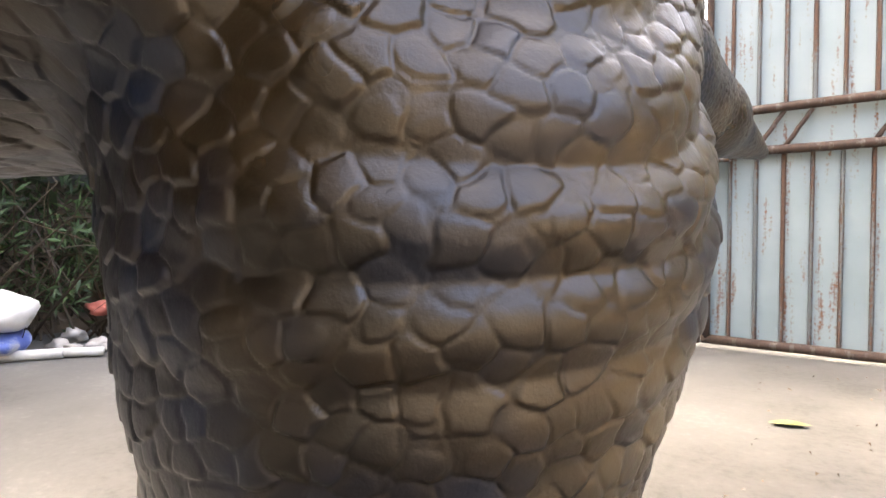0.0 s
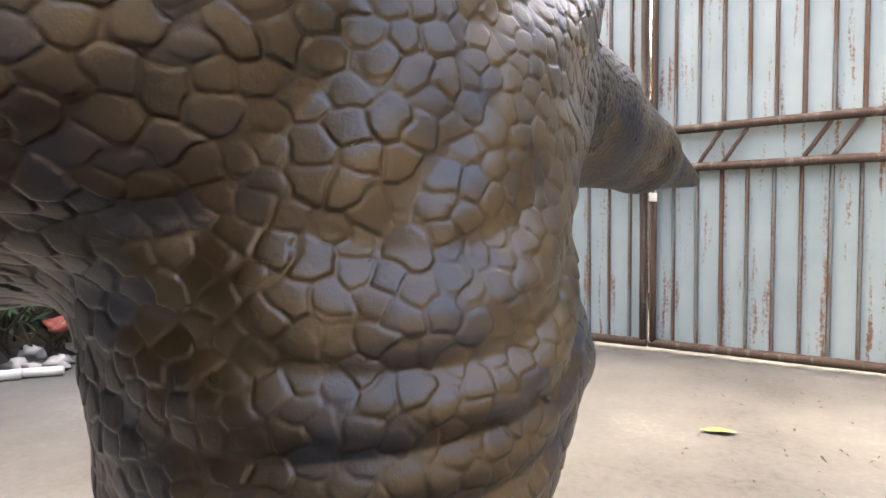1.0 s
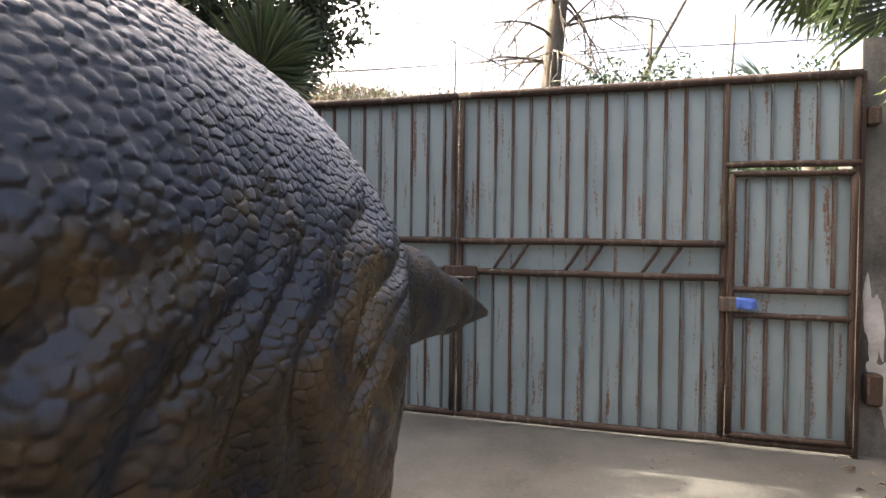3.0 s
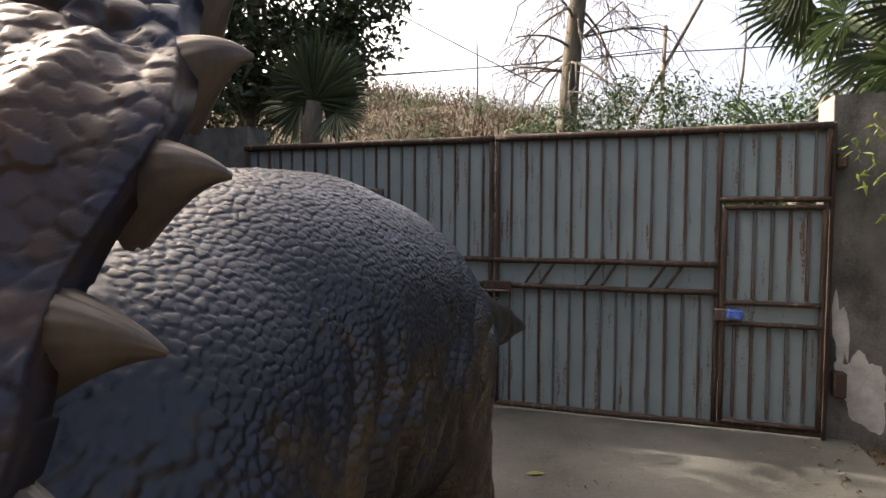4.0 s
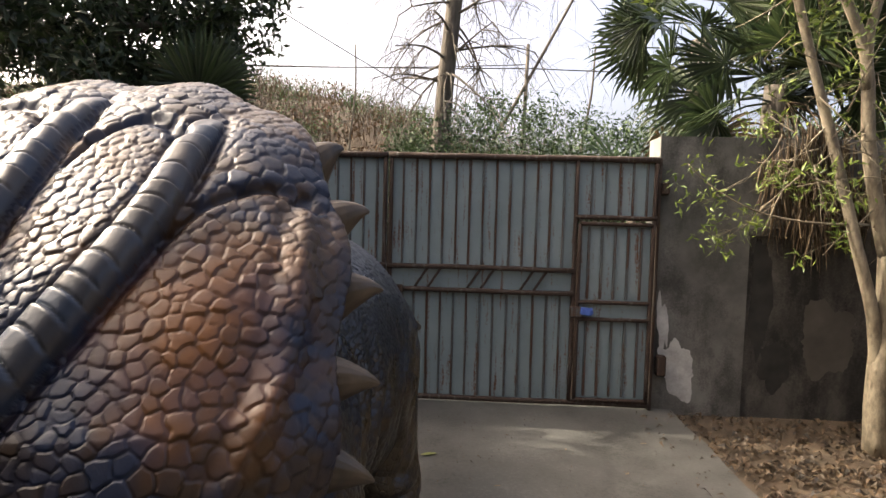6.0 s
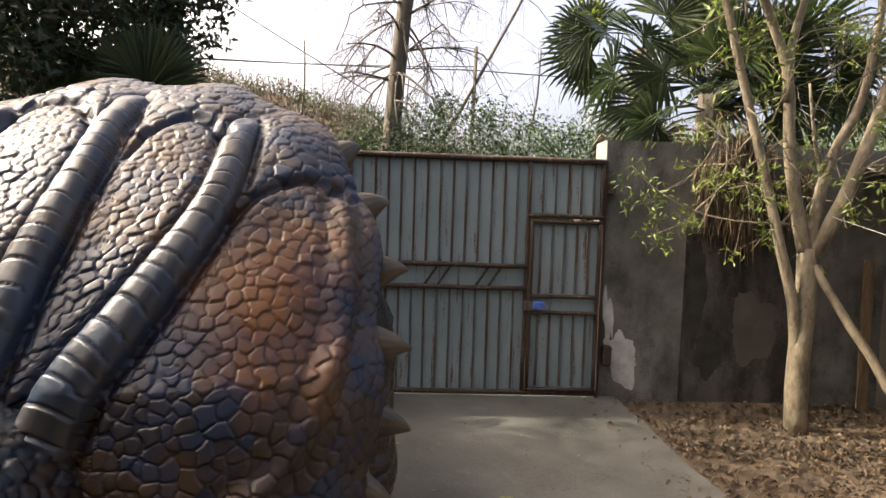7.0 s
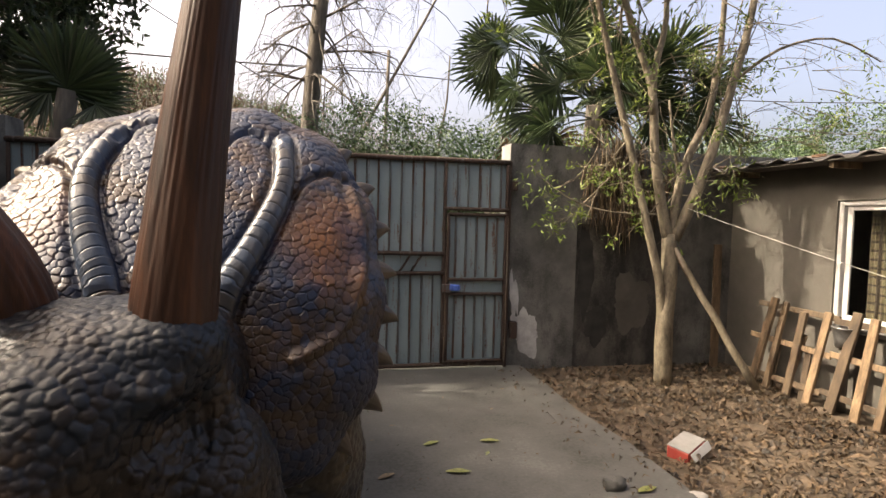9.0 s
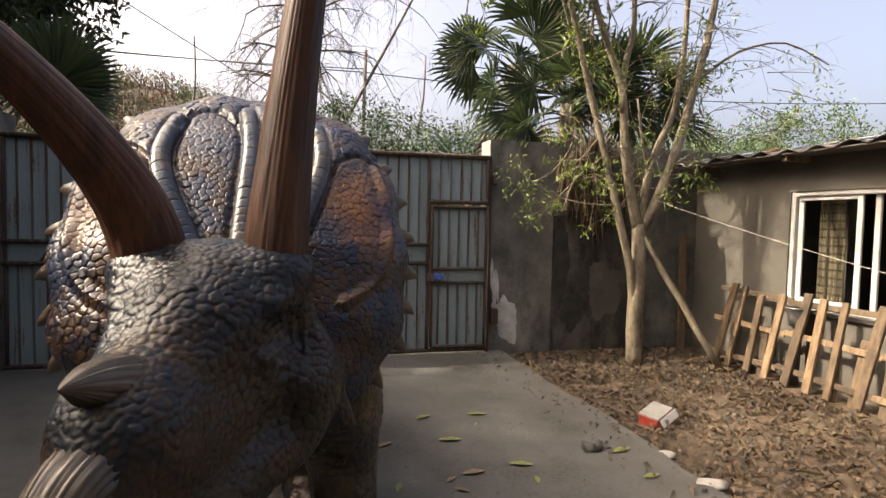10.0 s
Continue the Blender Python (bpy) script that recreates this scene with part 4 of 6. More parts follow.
def build_statue():
    pieces = []
    body = sculpt()
    co, q, cell, _ = skin_piece(body, body_sizes, 0, (0.02, -0.55, 0.40))
    pieces.append((co, q, cell, np.zeros(len(q), int)))
    head = Clay((-0.42, -2.12, 1.00), (0.58, -0.70, 1.78), 0.0074)
    sculpt_head(head)
    co, q, cell, _ = skin_piece(head, head_sizes, 3)
    pieces.append((co, q, cell, np.full(len(q), 3)))
    v, f, c, s = build_frill()
    pieces.append((v, f, c, s + 1))
    # brow horns, nose horn
    for base, m1, m2, tip, wide in ((on_head(0.133, 0.0, 1.60), (0.265, -1.55, 1.85), (0.27, -1.52, 2.02), (0.37, -1.56, 2.62), 0.0705),
                                    (on_head(-0.133, 0.0, 1.60), (-0.035, -1.52, 1.80), (-0.15, -1.62, 1.93), (-0.40, -1.74, 2.20), 0.078)):
        line = curve3(base, m1, m2, tip, 60)
        rad = [wide * (1 - i / 59) ** 0.42 + 0.006 if i > 1 else wide + 0.012 for i in range(60)]
        v, f = cone(line, rad, 120, 18, 0.095, 1.0)
        pieces.append((v, f, np.full(len(v), 0.5), np.full(len(f), 4)))
    line = curve3(on_head(-0.045, 0.22, 1.385), on_head(-0.058, 0.29, 1.43), on_head(-0.072, 0.37, 1.468), on_head(-0.088, 0.44, 1.468), 26)
    v, f = cone(line, [0.080 * (1 - (i / 25) ** 2.3) + 0.0004 for i in range(26)], 96, 22, 0.26, 0.9)
    pieces.append((v, f, np.full(len(v), 0.5), np.full(len(f), 7)))
    # the ridged beak
    line = curve3(on_head(-0.06, 0.32, 1.30), on_head(-0.08, 0.42, 1.335), on_head(-0.10, 0.50, 1.28), on_head(-0.10, 0.49, 1.12), 26)
    v, f = cone(line, [0.075 * (1 - (i / 25) ** 2.2) + 0.006 for i in range(26)], 110, 26, 0.24, 0.92)
    pieces.append((v, f, np.full(len(v), 0.5), np.full(len(f), 7)))
    # eyes
    for s in (1, -1):
        ball = [on_head(s * u, 0.055, 1.49) for u in (0.108, 0.121, 0.131, 0.139)]
        v, f = cone(curve3(*ball, 8), [0.021, 0.0205, 0.019, 0.017, 0.014, 0.010, 0.005, 0.001], 20)
        pieces.append((v, f, np.full(len(v), 0.5), np.full(len(f), 6)))
    # spikes round the frill
    for deg in (-57, -43, -30, -18, -6, 7, 20, 33, 46, 61, 77, 98, 116, 132, 146, 159, 172, 185, 198, 211, 224, 238):
        a = radians(deg)
        r = float(frill_rim(np.array(a)))
        x, z = FRILL_X + r * math.cos(a), FRILL_Z + r * math.sin(a)
        y = float(frill_front(np.array(x), np.array(z), np.array(1.0)))
        out = np.array((math.cos(a), 0.0, math.sin(a)))
        p = np.array((x, y + 0.020, z))
        long = 0.062 if abs(math.cos(a)) > 0.62 else 0.026
        line = curve3(p - out * 0.05, p, p + out * long * 0.6 + np.array((0, 0.008, -0.004)), p + out * long + np.array((0, 0.028, -0.022)), 16)
        v, f = cone(line, [(0.056 if long > 0.05 else 0.040) * (1 - (i / 15) ** 1.05) + 0.003 for i in range(16)], 52, 13, 0.20, 0.75)
        pieces.append((v, f, np.full(len(v), 0.5), np.full(len(f), 5)))
    base, verts, faces, cells, slots = 0, [], [], [], []
    for v, f, c, s in pieces:
        verts.append(v)
        faces.append(f + base)
        cells.append(c)
        slots.append(s)
        base += len(v)
    mesh = finer(np.concatenate(verts), np.concatenate(faces), 0)
    mesh.polygons.foreach_set("material_index", np.concatenate(slots).astype(np.int32))
    mesh.polygons.foreach_set("use_smooth", np.ones(len(mesh.polygons), bool))
    layer = mesh.attributes.new("cell", "FLOAT", "POINT")
    layer.data.foreach_set("value", np.concatenate(cells).astype(np.float32))
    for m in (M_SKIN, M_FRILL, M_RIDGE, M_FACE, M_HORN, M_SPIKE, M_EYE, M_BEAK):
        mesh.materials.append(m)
    mesh.name = "dinosaur_statue"
    ob = new("dinosaur_statue", mesh)
    tagged(ob, "painted fibreglass horned dinosaur statue with brown and blue-grey scales", "statue")


build_statue()


# ---- house ----
HOUSE_X = 5.93
M_ROOF = surface("roof_sheet", ((0.0, (0.06, 0.055, 0.05)), (1.0, (0.13, 0.12, 0.11))), 3.0, 30.0, (0.6, 0.85), bump=0.2)
M_ROOFTIP = surface("blue_roof_edge", ((0.0, (0.06, 0.09, 0.18)), (0.5, (0.16, 0.20, 0.30)), (1.0, (0.34, 0.33, 0.31))), 5.0, 30.0, (0.5, 0.8), bump=0.2)
M_ROOFRUST = surface("rusty_roof_edge", ((0.0, (0.05, 0.03, 0.02)), (1.0, (0.16, 0.09, 0.05))), 6.0, 30.0, (0.6, 0.9), bump=0.2)
M_GLASS, _t, _b = graph("window_glass")
_b.inputs["Base Color"].default_value = (0.75, 0.8, 0.8, 1)
_b.inputs["Roughness"].default_value = 0.03
_b.inputs["Transmission Weight"].default_value = 1.0
M_CURTAIN, _t, _b = graph("checked_curtain")
_colour = ramp(_t, grey(_t, noisy(_t, where(_t, (1, 4, 1)), 6.0), 0.35, 0.65), ((0.0, (0.050, 0.037, 0.020)), (1.0, (0.115, 0.086, 0.046))))
for _axis, _scale in (("Z", 3.4), ("Y", 4.6)):
    _wave = node(_t, "ShaderNodeTexWave", Scale=_scale, Distortion=0.6)
    _wave.bands_direction = _axis
    _t.links.new(where(_t), _wave.inputs["Vector"])
    _colour = mixed(_t, grey(_t, _wave.outputs["Fac"], 0.72, 0.86), _colour, (0.022, 0.013, 0.008))
_t.links.new(_colour, _b.inputs["Base Color"])
_b.inputs["Roughness"].default_value = 0.9
# the room's dimness is put into the base colour; the soffit shares it
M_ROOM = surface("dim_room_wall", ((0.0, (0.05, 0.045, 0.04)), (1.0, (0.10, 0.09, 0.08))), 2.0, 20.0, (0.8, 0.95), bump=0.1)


def build_house():
    house = thing("house", (HOUSE_X, 1.0, 0), "low grey rendered outhouse with a corrugated roof", "house")
    def add(name, lo, hi, material, bevel=0.0, parent=house, label=""):
        at = Vector((HOUSE_X, 1.0, 0))
        return part(name, boxed(Vector(lo) - at, Vector(hi) - at, bevel), material, parent, label)
    X, t = HOUSE_X, 0.24
    y0, y1, z0, z1 = -0.35, 2.46, 0.81, 2.14
    add("wall", (X, y1, -0.06), (X + t, 4.05, 2.62), M_HOUSEWALL)
    add("wall", (X, y0, -0.06), (X + t, y1, z0), M_HOUSEWALL)
    add("wall", (X, y0, z1), (X + t, y1, 2.62), M_HOUSEWALL)
    add("wall", (X, -4.6, -0.06), (X + t, y0, 2.62), M_HOUSEWALL)
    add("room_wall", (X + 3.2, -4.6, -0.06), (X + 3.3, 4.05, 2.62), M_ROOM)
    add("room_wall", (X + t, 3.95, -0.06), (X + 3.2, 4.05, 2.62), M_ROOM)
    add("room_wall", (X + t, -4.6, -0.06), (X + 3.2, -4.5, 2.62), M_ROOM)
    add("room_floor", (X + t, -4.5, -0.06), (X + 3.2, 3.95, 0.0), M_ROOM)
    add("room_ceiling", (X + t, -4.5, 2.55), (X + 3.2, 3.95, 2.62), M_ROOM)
    # window: outer frame, sliding sashes, panes, sill
    w = thing("window", (0, 0, 0), "white sliding window standing half open", "window")
    del w["category"]
    w.parent = house
    w.location = (0, 0, 0)
    f = 0.055
    add("window_frame", (X + 0.02, y0, z0), (X + 0.12, y0 + f, z1), M_WHITE, 0.006, w)
    add("window_frame", (X + 0.02, y1 - f, z0), (X + 0.12, y1, z1), M_WHITE, 0.006, w)
    add("window_frame", (X + 0.02, y0 + f, z1 - f), (X + 0.12, y1 - f, z1), M_WHITE, 0.006, w)
    add("window_frame", (X + 0.02, y0 + f, z0), (X + 0.12, y1 - f, z0 + f), M_WHITE, 0.006, w)
    add("window_sill", (X - 0.06, y0 - 0.03, z0 - 0.05), (X + 0.12, y1 + 0.03, z0 - 0.002), M_PALEWALL, 0.008, w)
    for a, b, x in ((1.62, 2.38, X + 0.05), (0.55, 0.62, X + 0.09), (1.46, 1.54, X + 0.09)):
        add("sash", (x, a, z0 + f), (x + 0.03, a + 0.06, z1 - f), M_WHITE, 0.004, w)
        if b - a > 0.2:
            add("sash", (x, b - 0.06, z0 + f), (x + 0.03, b, z1 - f), M_WHITE, 0.004, w)
            add("sash", (x, a + 0.06, z1 - f - 0.05), (x + 0.03, b - 0.06, z1 - f), M_WHITE, 0.004, w)
            add("sash", (x, a + 0.06, z0 + f), (x + 0.03, b - 0.06, z0 + f + 0.05), M_WHITE, 0.004, w)
            pane = add("pane", (x + 0.012, a + 0.06, z0 + f + 0.05), (x + 0.018, b - 0.06, z1 - f - 0.05), M_GLASS, 0, w)
            pane.visible_shadow = False
    # curtain in folds
    v, fc = [], []
    n = 40
    for i in range(n + 1):
        y = 1.90 + 0.36 * i / n - 1.0
        d = 0.22 + 0.018 * math.sin(i * 1.15) + 0.01 * math.sin(i * 0.4)
        v += [(d, y, 0.80), (d, y, 2.06), (d + 0.004, y, 0.80), (d + 0.004, y, 2.06)]
    for i in range(n):
        a = 4 * i
        fc += [(a, a + 1, a + 5, a + 4), (a + 2, a + 6, a + 7, a + 3)]
    raw("curtain", v, fc, M_CURTAIN, house, True)
    # corrugated roof that rises away from the yard
    v, fc = [], []
    n, run = 150, ((-0.42, 2.56), (3.4, 3.05))
    for j, (dx, z) in enumerate(run):
        for i in range(n + 1):
            y = -4.7 + 9.0 * i / n
            wave = 0.028 * math.cos(2 * math.pi * i / 6)
            sag = 0.012 * math.sin(i * 0.21)
            for k in (0.0, 0.012):
                v.append((dx, y - 1.0, z + wave + sag * (1 - j) + k))
    s = 2 * (n + 1)
    for i in range(n):
        a = 2 * i
        fc += [(a, a + 2, a + s + 2, a + s), (a + 1, a + s + 1, a + s + 3, a + 3), (a, a + 1, a + 3, a + 2)]
    raw("roof", v, fc, M_ROOF, house, True)
    rng = random.Random(9)
    for i in range(0, n - 6, 6):
        y = -4.7 + 9.0 * (i + 3) / n - 1.0
        bm = bmesh.new()
        box(bm, (-0.44, y - 0.085, 2.572), (-0.415, y + 0.085, 2.598 + rng.uniform(-0.005, 0.008)), 0.006)
        part("roof_edge", bm, (M_ROOFTIP, M_PALEWALL, M_ROOFTIP, M_ROOFRUST)[(i // 6) % 4], house, "weathered edge of a roof sheet")
    for y in (-2.0, -0.6, 0.8, 2.2, 3.6):
        add("rafter", (X - 0.36, y, 2.46), (X + 0.0, y + 0.06, 2.53), M_WOOD, 0.004)
    add("soffit", (X - 0.40, -4.6, 2.53), (X - 0.004, 4.04, 2.545), M_ROOM)


build_house()


# ---- timber by the house ----
def build_rack(y0, y1, seed, x=5.58):
    rack = thing("wooden_pallet", (x, y0, -0.05), "weathered wooden pallet leaning against the house wall", "pallet", "pallets along the house")
    rng = random.Random(seed)
    lean = Matrix.Rotation(radians(13), 4, "Y")
    for z in (0.16, 0.56, 0.96):
        bm = boxed((-0.014, -0.05, z - 0.032), (0.014, y1 - y0 + 0.03, z + 0.032), 0.004, lean @ Matrix.Rotation(radians(rng.uniform(-1.5, 1.5)), 4, "X"))
        part("rail", bm, M_WOOD, rack)
    n = 4
    for i in range(n):
        y = (y1 - y0) * (i + 0.3) / n + rng.uniform(-0.04, 0.04)
        tilt = Matrix.Translation((-0.034, y, 0)) @ Matrix.Rotation(radians(rng.uniform(-3, 4)), 4, "X")
        w = rng.choice((0.038, 0.045, 0.052))
        bm = boxed((-0.018, -w, 0.0), (0.018, w, 1.02 + rng.uniform(-0.06, 0.05)), 0.004, lean @ tilt)
        part("slat", bm, M_WOOD, rack)
    for i in range(4):
        y = (y1 - y0) * (i + 0.55) / 4 + rng.uniform(-0.05, 0.05)
        tilt = Matrix.Translation((0.03, y, 0)) @ Matrix.Rotation(radians(rng.uniform(-6, 6)), 4, "X")
        bm = boxed((-0.010, -0.04, 0.0), (0.010, 0.04, 0.80 + rng.uniform(-0.2, 0.12)), 0.003, lean @ tilt)
        part("back_slat", bm, M_WOOD, rack)


build_rack(2.28, 3.32, 1)
build_rack(1.18, 2.22, 2)
build_rack(0.05, 1.1, 5)


def lean_timber(name, a, b, r, label, material=M_WOOD):
    rng = random.Random(int(r * 1000))
    a, b = Vector(a), Vector(b)
    pts = [p - a for p in wander(a, b, 6, 0.012, rng)]
    v, f = tube_data(pts, [r * k for k in (1.1, 1.05, 1.0, 0.98, 0.95, 0.92, 0.85)], 9)
    ob = raw(name, v, f, material, None, True)
    ob.location = a
    return tagged(ob, label, "timber")


lean_timber("wooden_pole", (5.32, 2.75, -0.05), (4.50, 3.24, 1.56), 0.042, "bare wooden pole leaning on the tree trunk", M_BARK_PALE)
ob = part("plank", boxed((-0.06, -0.012, 0), (0.06, 0.012, 1.55), 0.004), M_WOOD)
ob.matrix_world = pose(4.92, 3.86, -0.05, -6, 3, 0)
tagged(ob, "weathered plank standing against the dark wall", "plank")
ob = part("plank", boxed((-0.06, -0.012, 0), (0.06, 0.012, 1.64), 0.004), M_WOOD)
ob.matrix_world = pose(5.58, 3.83, -0.05, -3, 1.5, 0)
tagged(ob, "weathered plank standing against the dark wall", "plank")



def build_bucket():
    """A dented metal bucket on a short post between the pallets and the wall."""
    lean_timber("wooden_post", (5.76, 2.13, -0.06), (5.77, 2.13, 0.61), 0.055, "short rough wooden post standing behind the pallets", M_BARK_GREY)
    metal = surface("dull_zinc", ((0.0, (0.10, 0.10, 0.098)), (1.0, (0.24, 0.24, 0.235))), 12.0, 60.0, (0.35, 0.6), metal=0.7, bump=0.2)
    ob = thing("bucket", (5.77, 2.13, 0.612), "dull grey metal bucket behind the wooden pallets", "bucket")
    v, f = [], []
    rows = ((0.0, 0.005), (0.085, 0.0), (0.105, 0.10), (0.122, 0.195), (0.130, 0.20), (0.130, 0.21), (0.120, 0.21), (0.112, 0.19), (0.080, 0.012), (0.0, 0.012))
    for r, z in rows:
        v += [(r * math.cos(2 * math.pi * k / 24), r * math.sin(2 * math.pi * k / 24), z) for k in range(24)]
    for i in range(len(rows) - 1):
        f += [(24 * i + k, 24 * i + (k + 1) % 24, 24 * i + 24 + (k + 1) % 24, 24 * i + 24 + k) for k in range(24)]
    raw("body", v, f, metal, ob, True)
    tube("handle", [(0.0, 0.128 * math.cos(a), 0.195 - 0.07 * math.sin(a)) for a in [math.pi * k / 12 for k in range(13)]], 0.004, metal, ob, 5)


build_bucket()

# ---- plants ----
M_LEAF_YOUNG = leafy("young_leaves", (0.06, 0.10, 0.018), (0.17, 0.215, 0.045), 0.45, 0.35)
M_LEAF_DARK = leafy("dark_leaves", (0.010, 0.021, 0.009), (0.036, 0.060, 0.021), 0.5, 0.2)
M_LEAF_SHRUB = leafy("shrub_leaves", (0.014, 0.036, 0.010), (0.056, 0.102, 0.030), 0.6, 0.12)
M_LEAF_DRY = leafy("dry_grass_blades", (0.020, 0.013, 0.006), (0.052, 0.034, 0.015), 0.7, 0.2)
M_LEAF_RUST = leafy("rusty_scrub_leaves", (0.030, 0.018, 0.008), (0.090, 0.048, 0.020), 0.7, 0.2)
M_LEAF_FALLEN = leafy("fallen_leaves", (0.012, 0.009, 0.006), (0.090, 0.057, 0.028), 0.65, 0.1)
M_PALM = leafy("palm_leaves", (0.014, 0.027, 0.012), (0.052, 0.075, 0.029), 0.36, 0.25)
M_PALM_DRY = leafy("dead_palm_leaves", (0.030, 0.021, 0.012), (0.115, 0.078, 0.042), 0.7, 0.15)
M_HILL = surface("dry_hillside", ((0.0, (0.013, 0.0105, 0.004)), (0.5, (0.030, 0.0175, 0.0075)), (1.0, (0.050, 0.030, 0.013))), 0.7, 9.0, (0.85, 1.0), bump=0.8, depth=0.1, spread=0.5)


def leaf_blade(v, f, p, d, n, length, width, bend=0.15):
    """One pointed leaf, folded along its middle."""
    d, n = d.normalized(), n.normalized()
    s = d.cross(n).normalized()
    i = len(v)
    mid, tip = p + d * length * 0.45 + n * bend * length * 0.3, p + d * length - n * bend * length * 0.5
    v += [p, mid + s * width * 0.5 + n * width * 0.15, tip, mid - s * width * 0.5 + n * width * 0.15, mid]
    f += [(i, i + 1, i + 4), (i + 4, i + 1, i + 2), (i, i + 4, i + 3), (i + 4, i + 2, i + 3)]


def some_way(rng, up=0.0):
    while True:
        d = Vector((rng.uniform(-1, 1), rng.uniform(-1, 1), rng.uniform(-1, 1)))
        if 0.1 < d.length < 1:
            d.normalize()
            d.z += up
            return d.normalized()


def foliage(name, spots, per, reach, length, width, material, parent=None, seed=0, up=0.1):
    """Clumps of separate leaves round the given spots."""
    rng = random.Random(seed)
    v, f = [], []
    for c in spots:
        c = Vector(c)
        for _ in range(per):
            p = c + some_way(rng) * reach * rng.random() ** 0.6
            leaf_blade(v, f, p, some_way(rng, up), some_way(rng, 0.8), length * rng.uniform(0.6, 1.3), width * rng.uniform(0.7, 1.3))
    return raw(name, v, f, material, parent)


def branch_out(v, f, a, d, length, r, depth, rng, droop, ends, spread=0.6, kids=(2, 4), sides=5):
    pts = [Vector(a)]
    d = d.normalized()
    n = 4
    for i in range(n):
        d = (d + some_way(rng) * 0.16 + Vector((0, 0, -droop * (0.3 + 0.4 * i)))).normalized()
        pts.append(pts[-1] + d * length / n)
    tube_data(pts, [r * (1 - 0.6 * i / n) for i in range(n + 1)], sides, v, f)
    ends.append(pts[-1])
    if depth:
        for _ in range(rng.randint(*kids)):
            k = rng.randint(1, n)
            branch_out(v, f, pts[k], d + some_way(rng) * spread * 1.5, length * rng.uniform(0.5, 0.78), r * 0.5, depth - 1, rng, droop, ends, spread, kids, max(3, sides - 1))


def stem(name, points, r0, r1, parent, material, at, sides=10, steps=3):
    line = [Vector(p) for p in points]
    out = []
    for i in range(len(line) - 1):
        p0, p1, p2, p3 = line[max(i - 1, 0)], line[i], line[i + 1], line[min(i + 2, len(line) - 1)]
        for k in range(steps):
            t = k / steps
            out.append(0.5 * (2 * p1 + (p2 - p0) * t + (2 * p0 - 5 * p1 + 4 * p2 - p3) * t * t + (3 * p1 - p0 - 3 * p2 + p3) * t ** 3) - Vector(at))
    out.append(line[-1] - Vector(at))
    n = len(out) - 1
    rng = random.Random(len(out) + int(r0 * 999))
    return tube(name, out, [(r0 + (r1 - r0) * i / n) * rng.uniform(0.96, 1.05) for i in range(n + 1)], material, parent, sides)


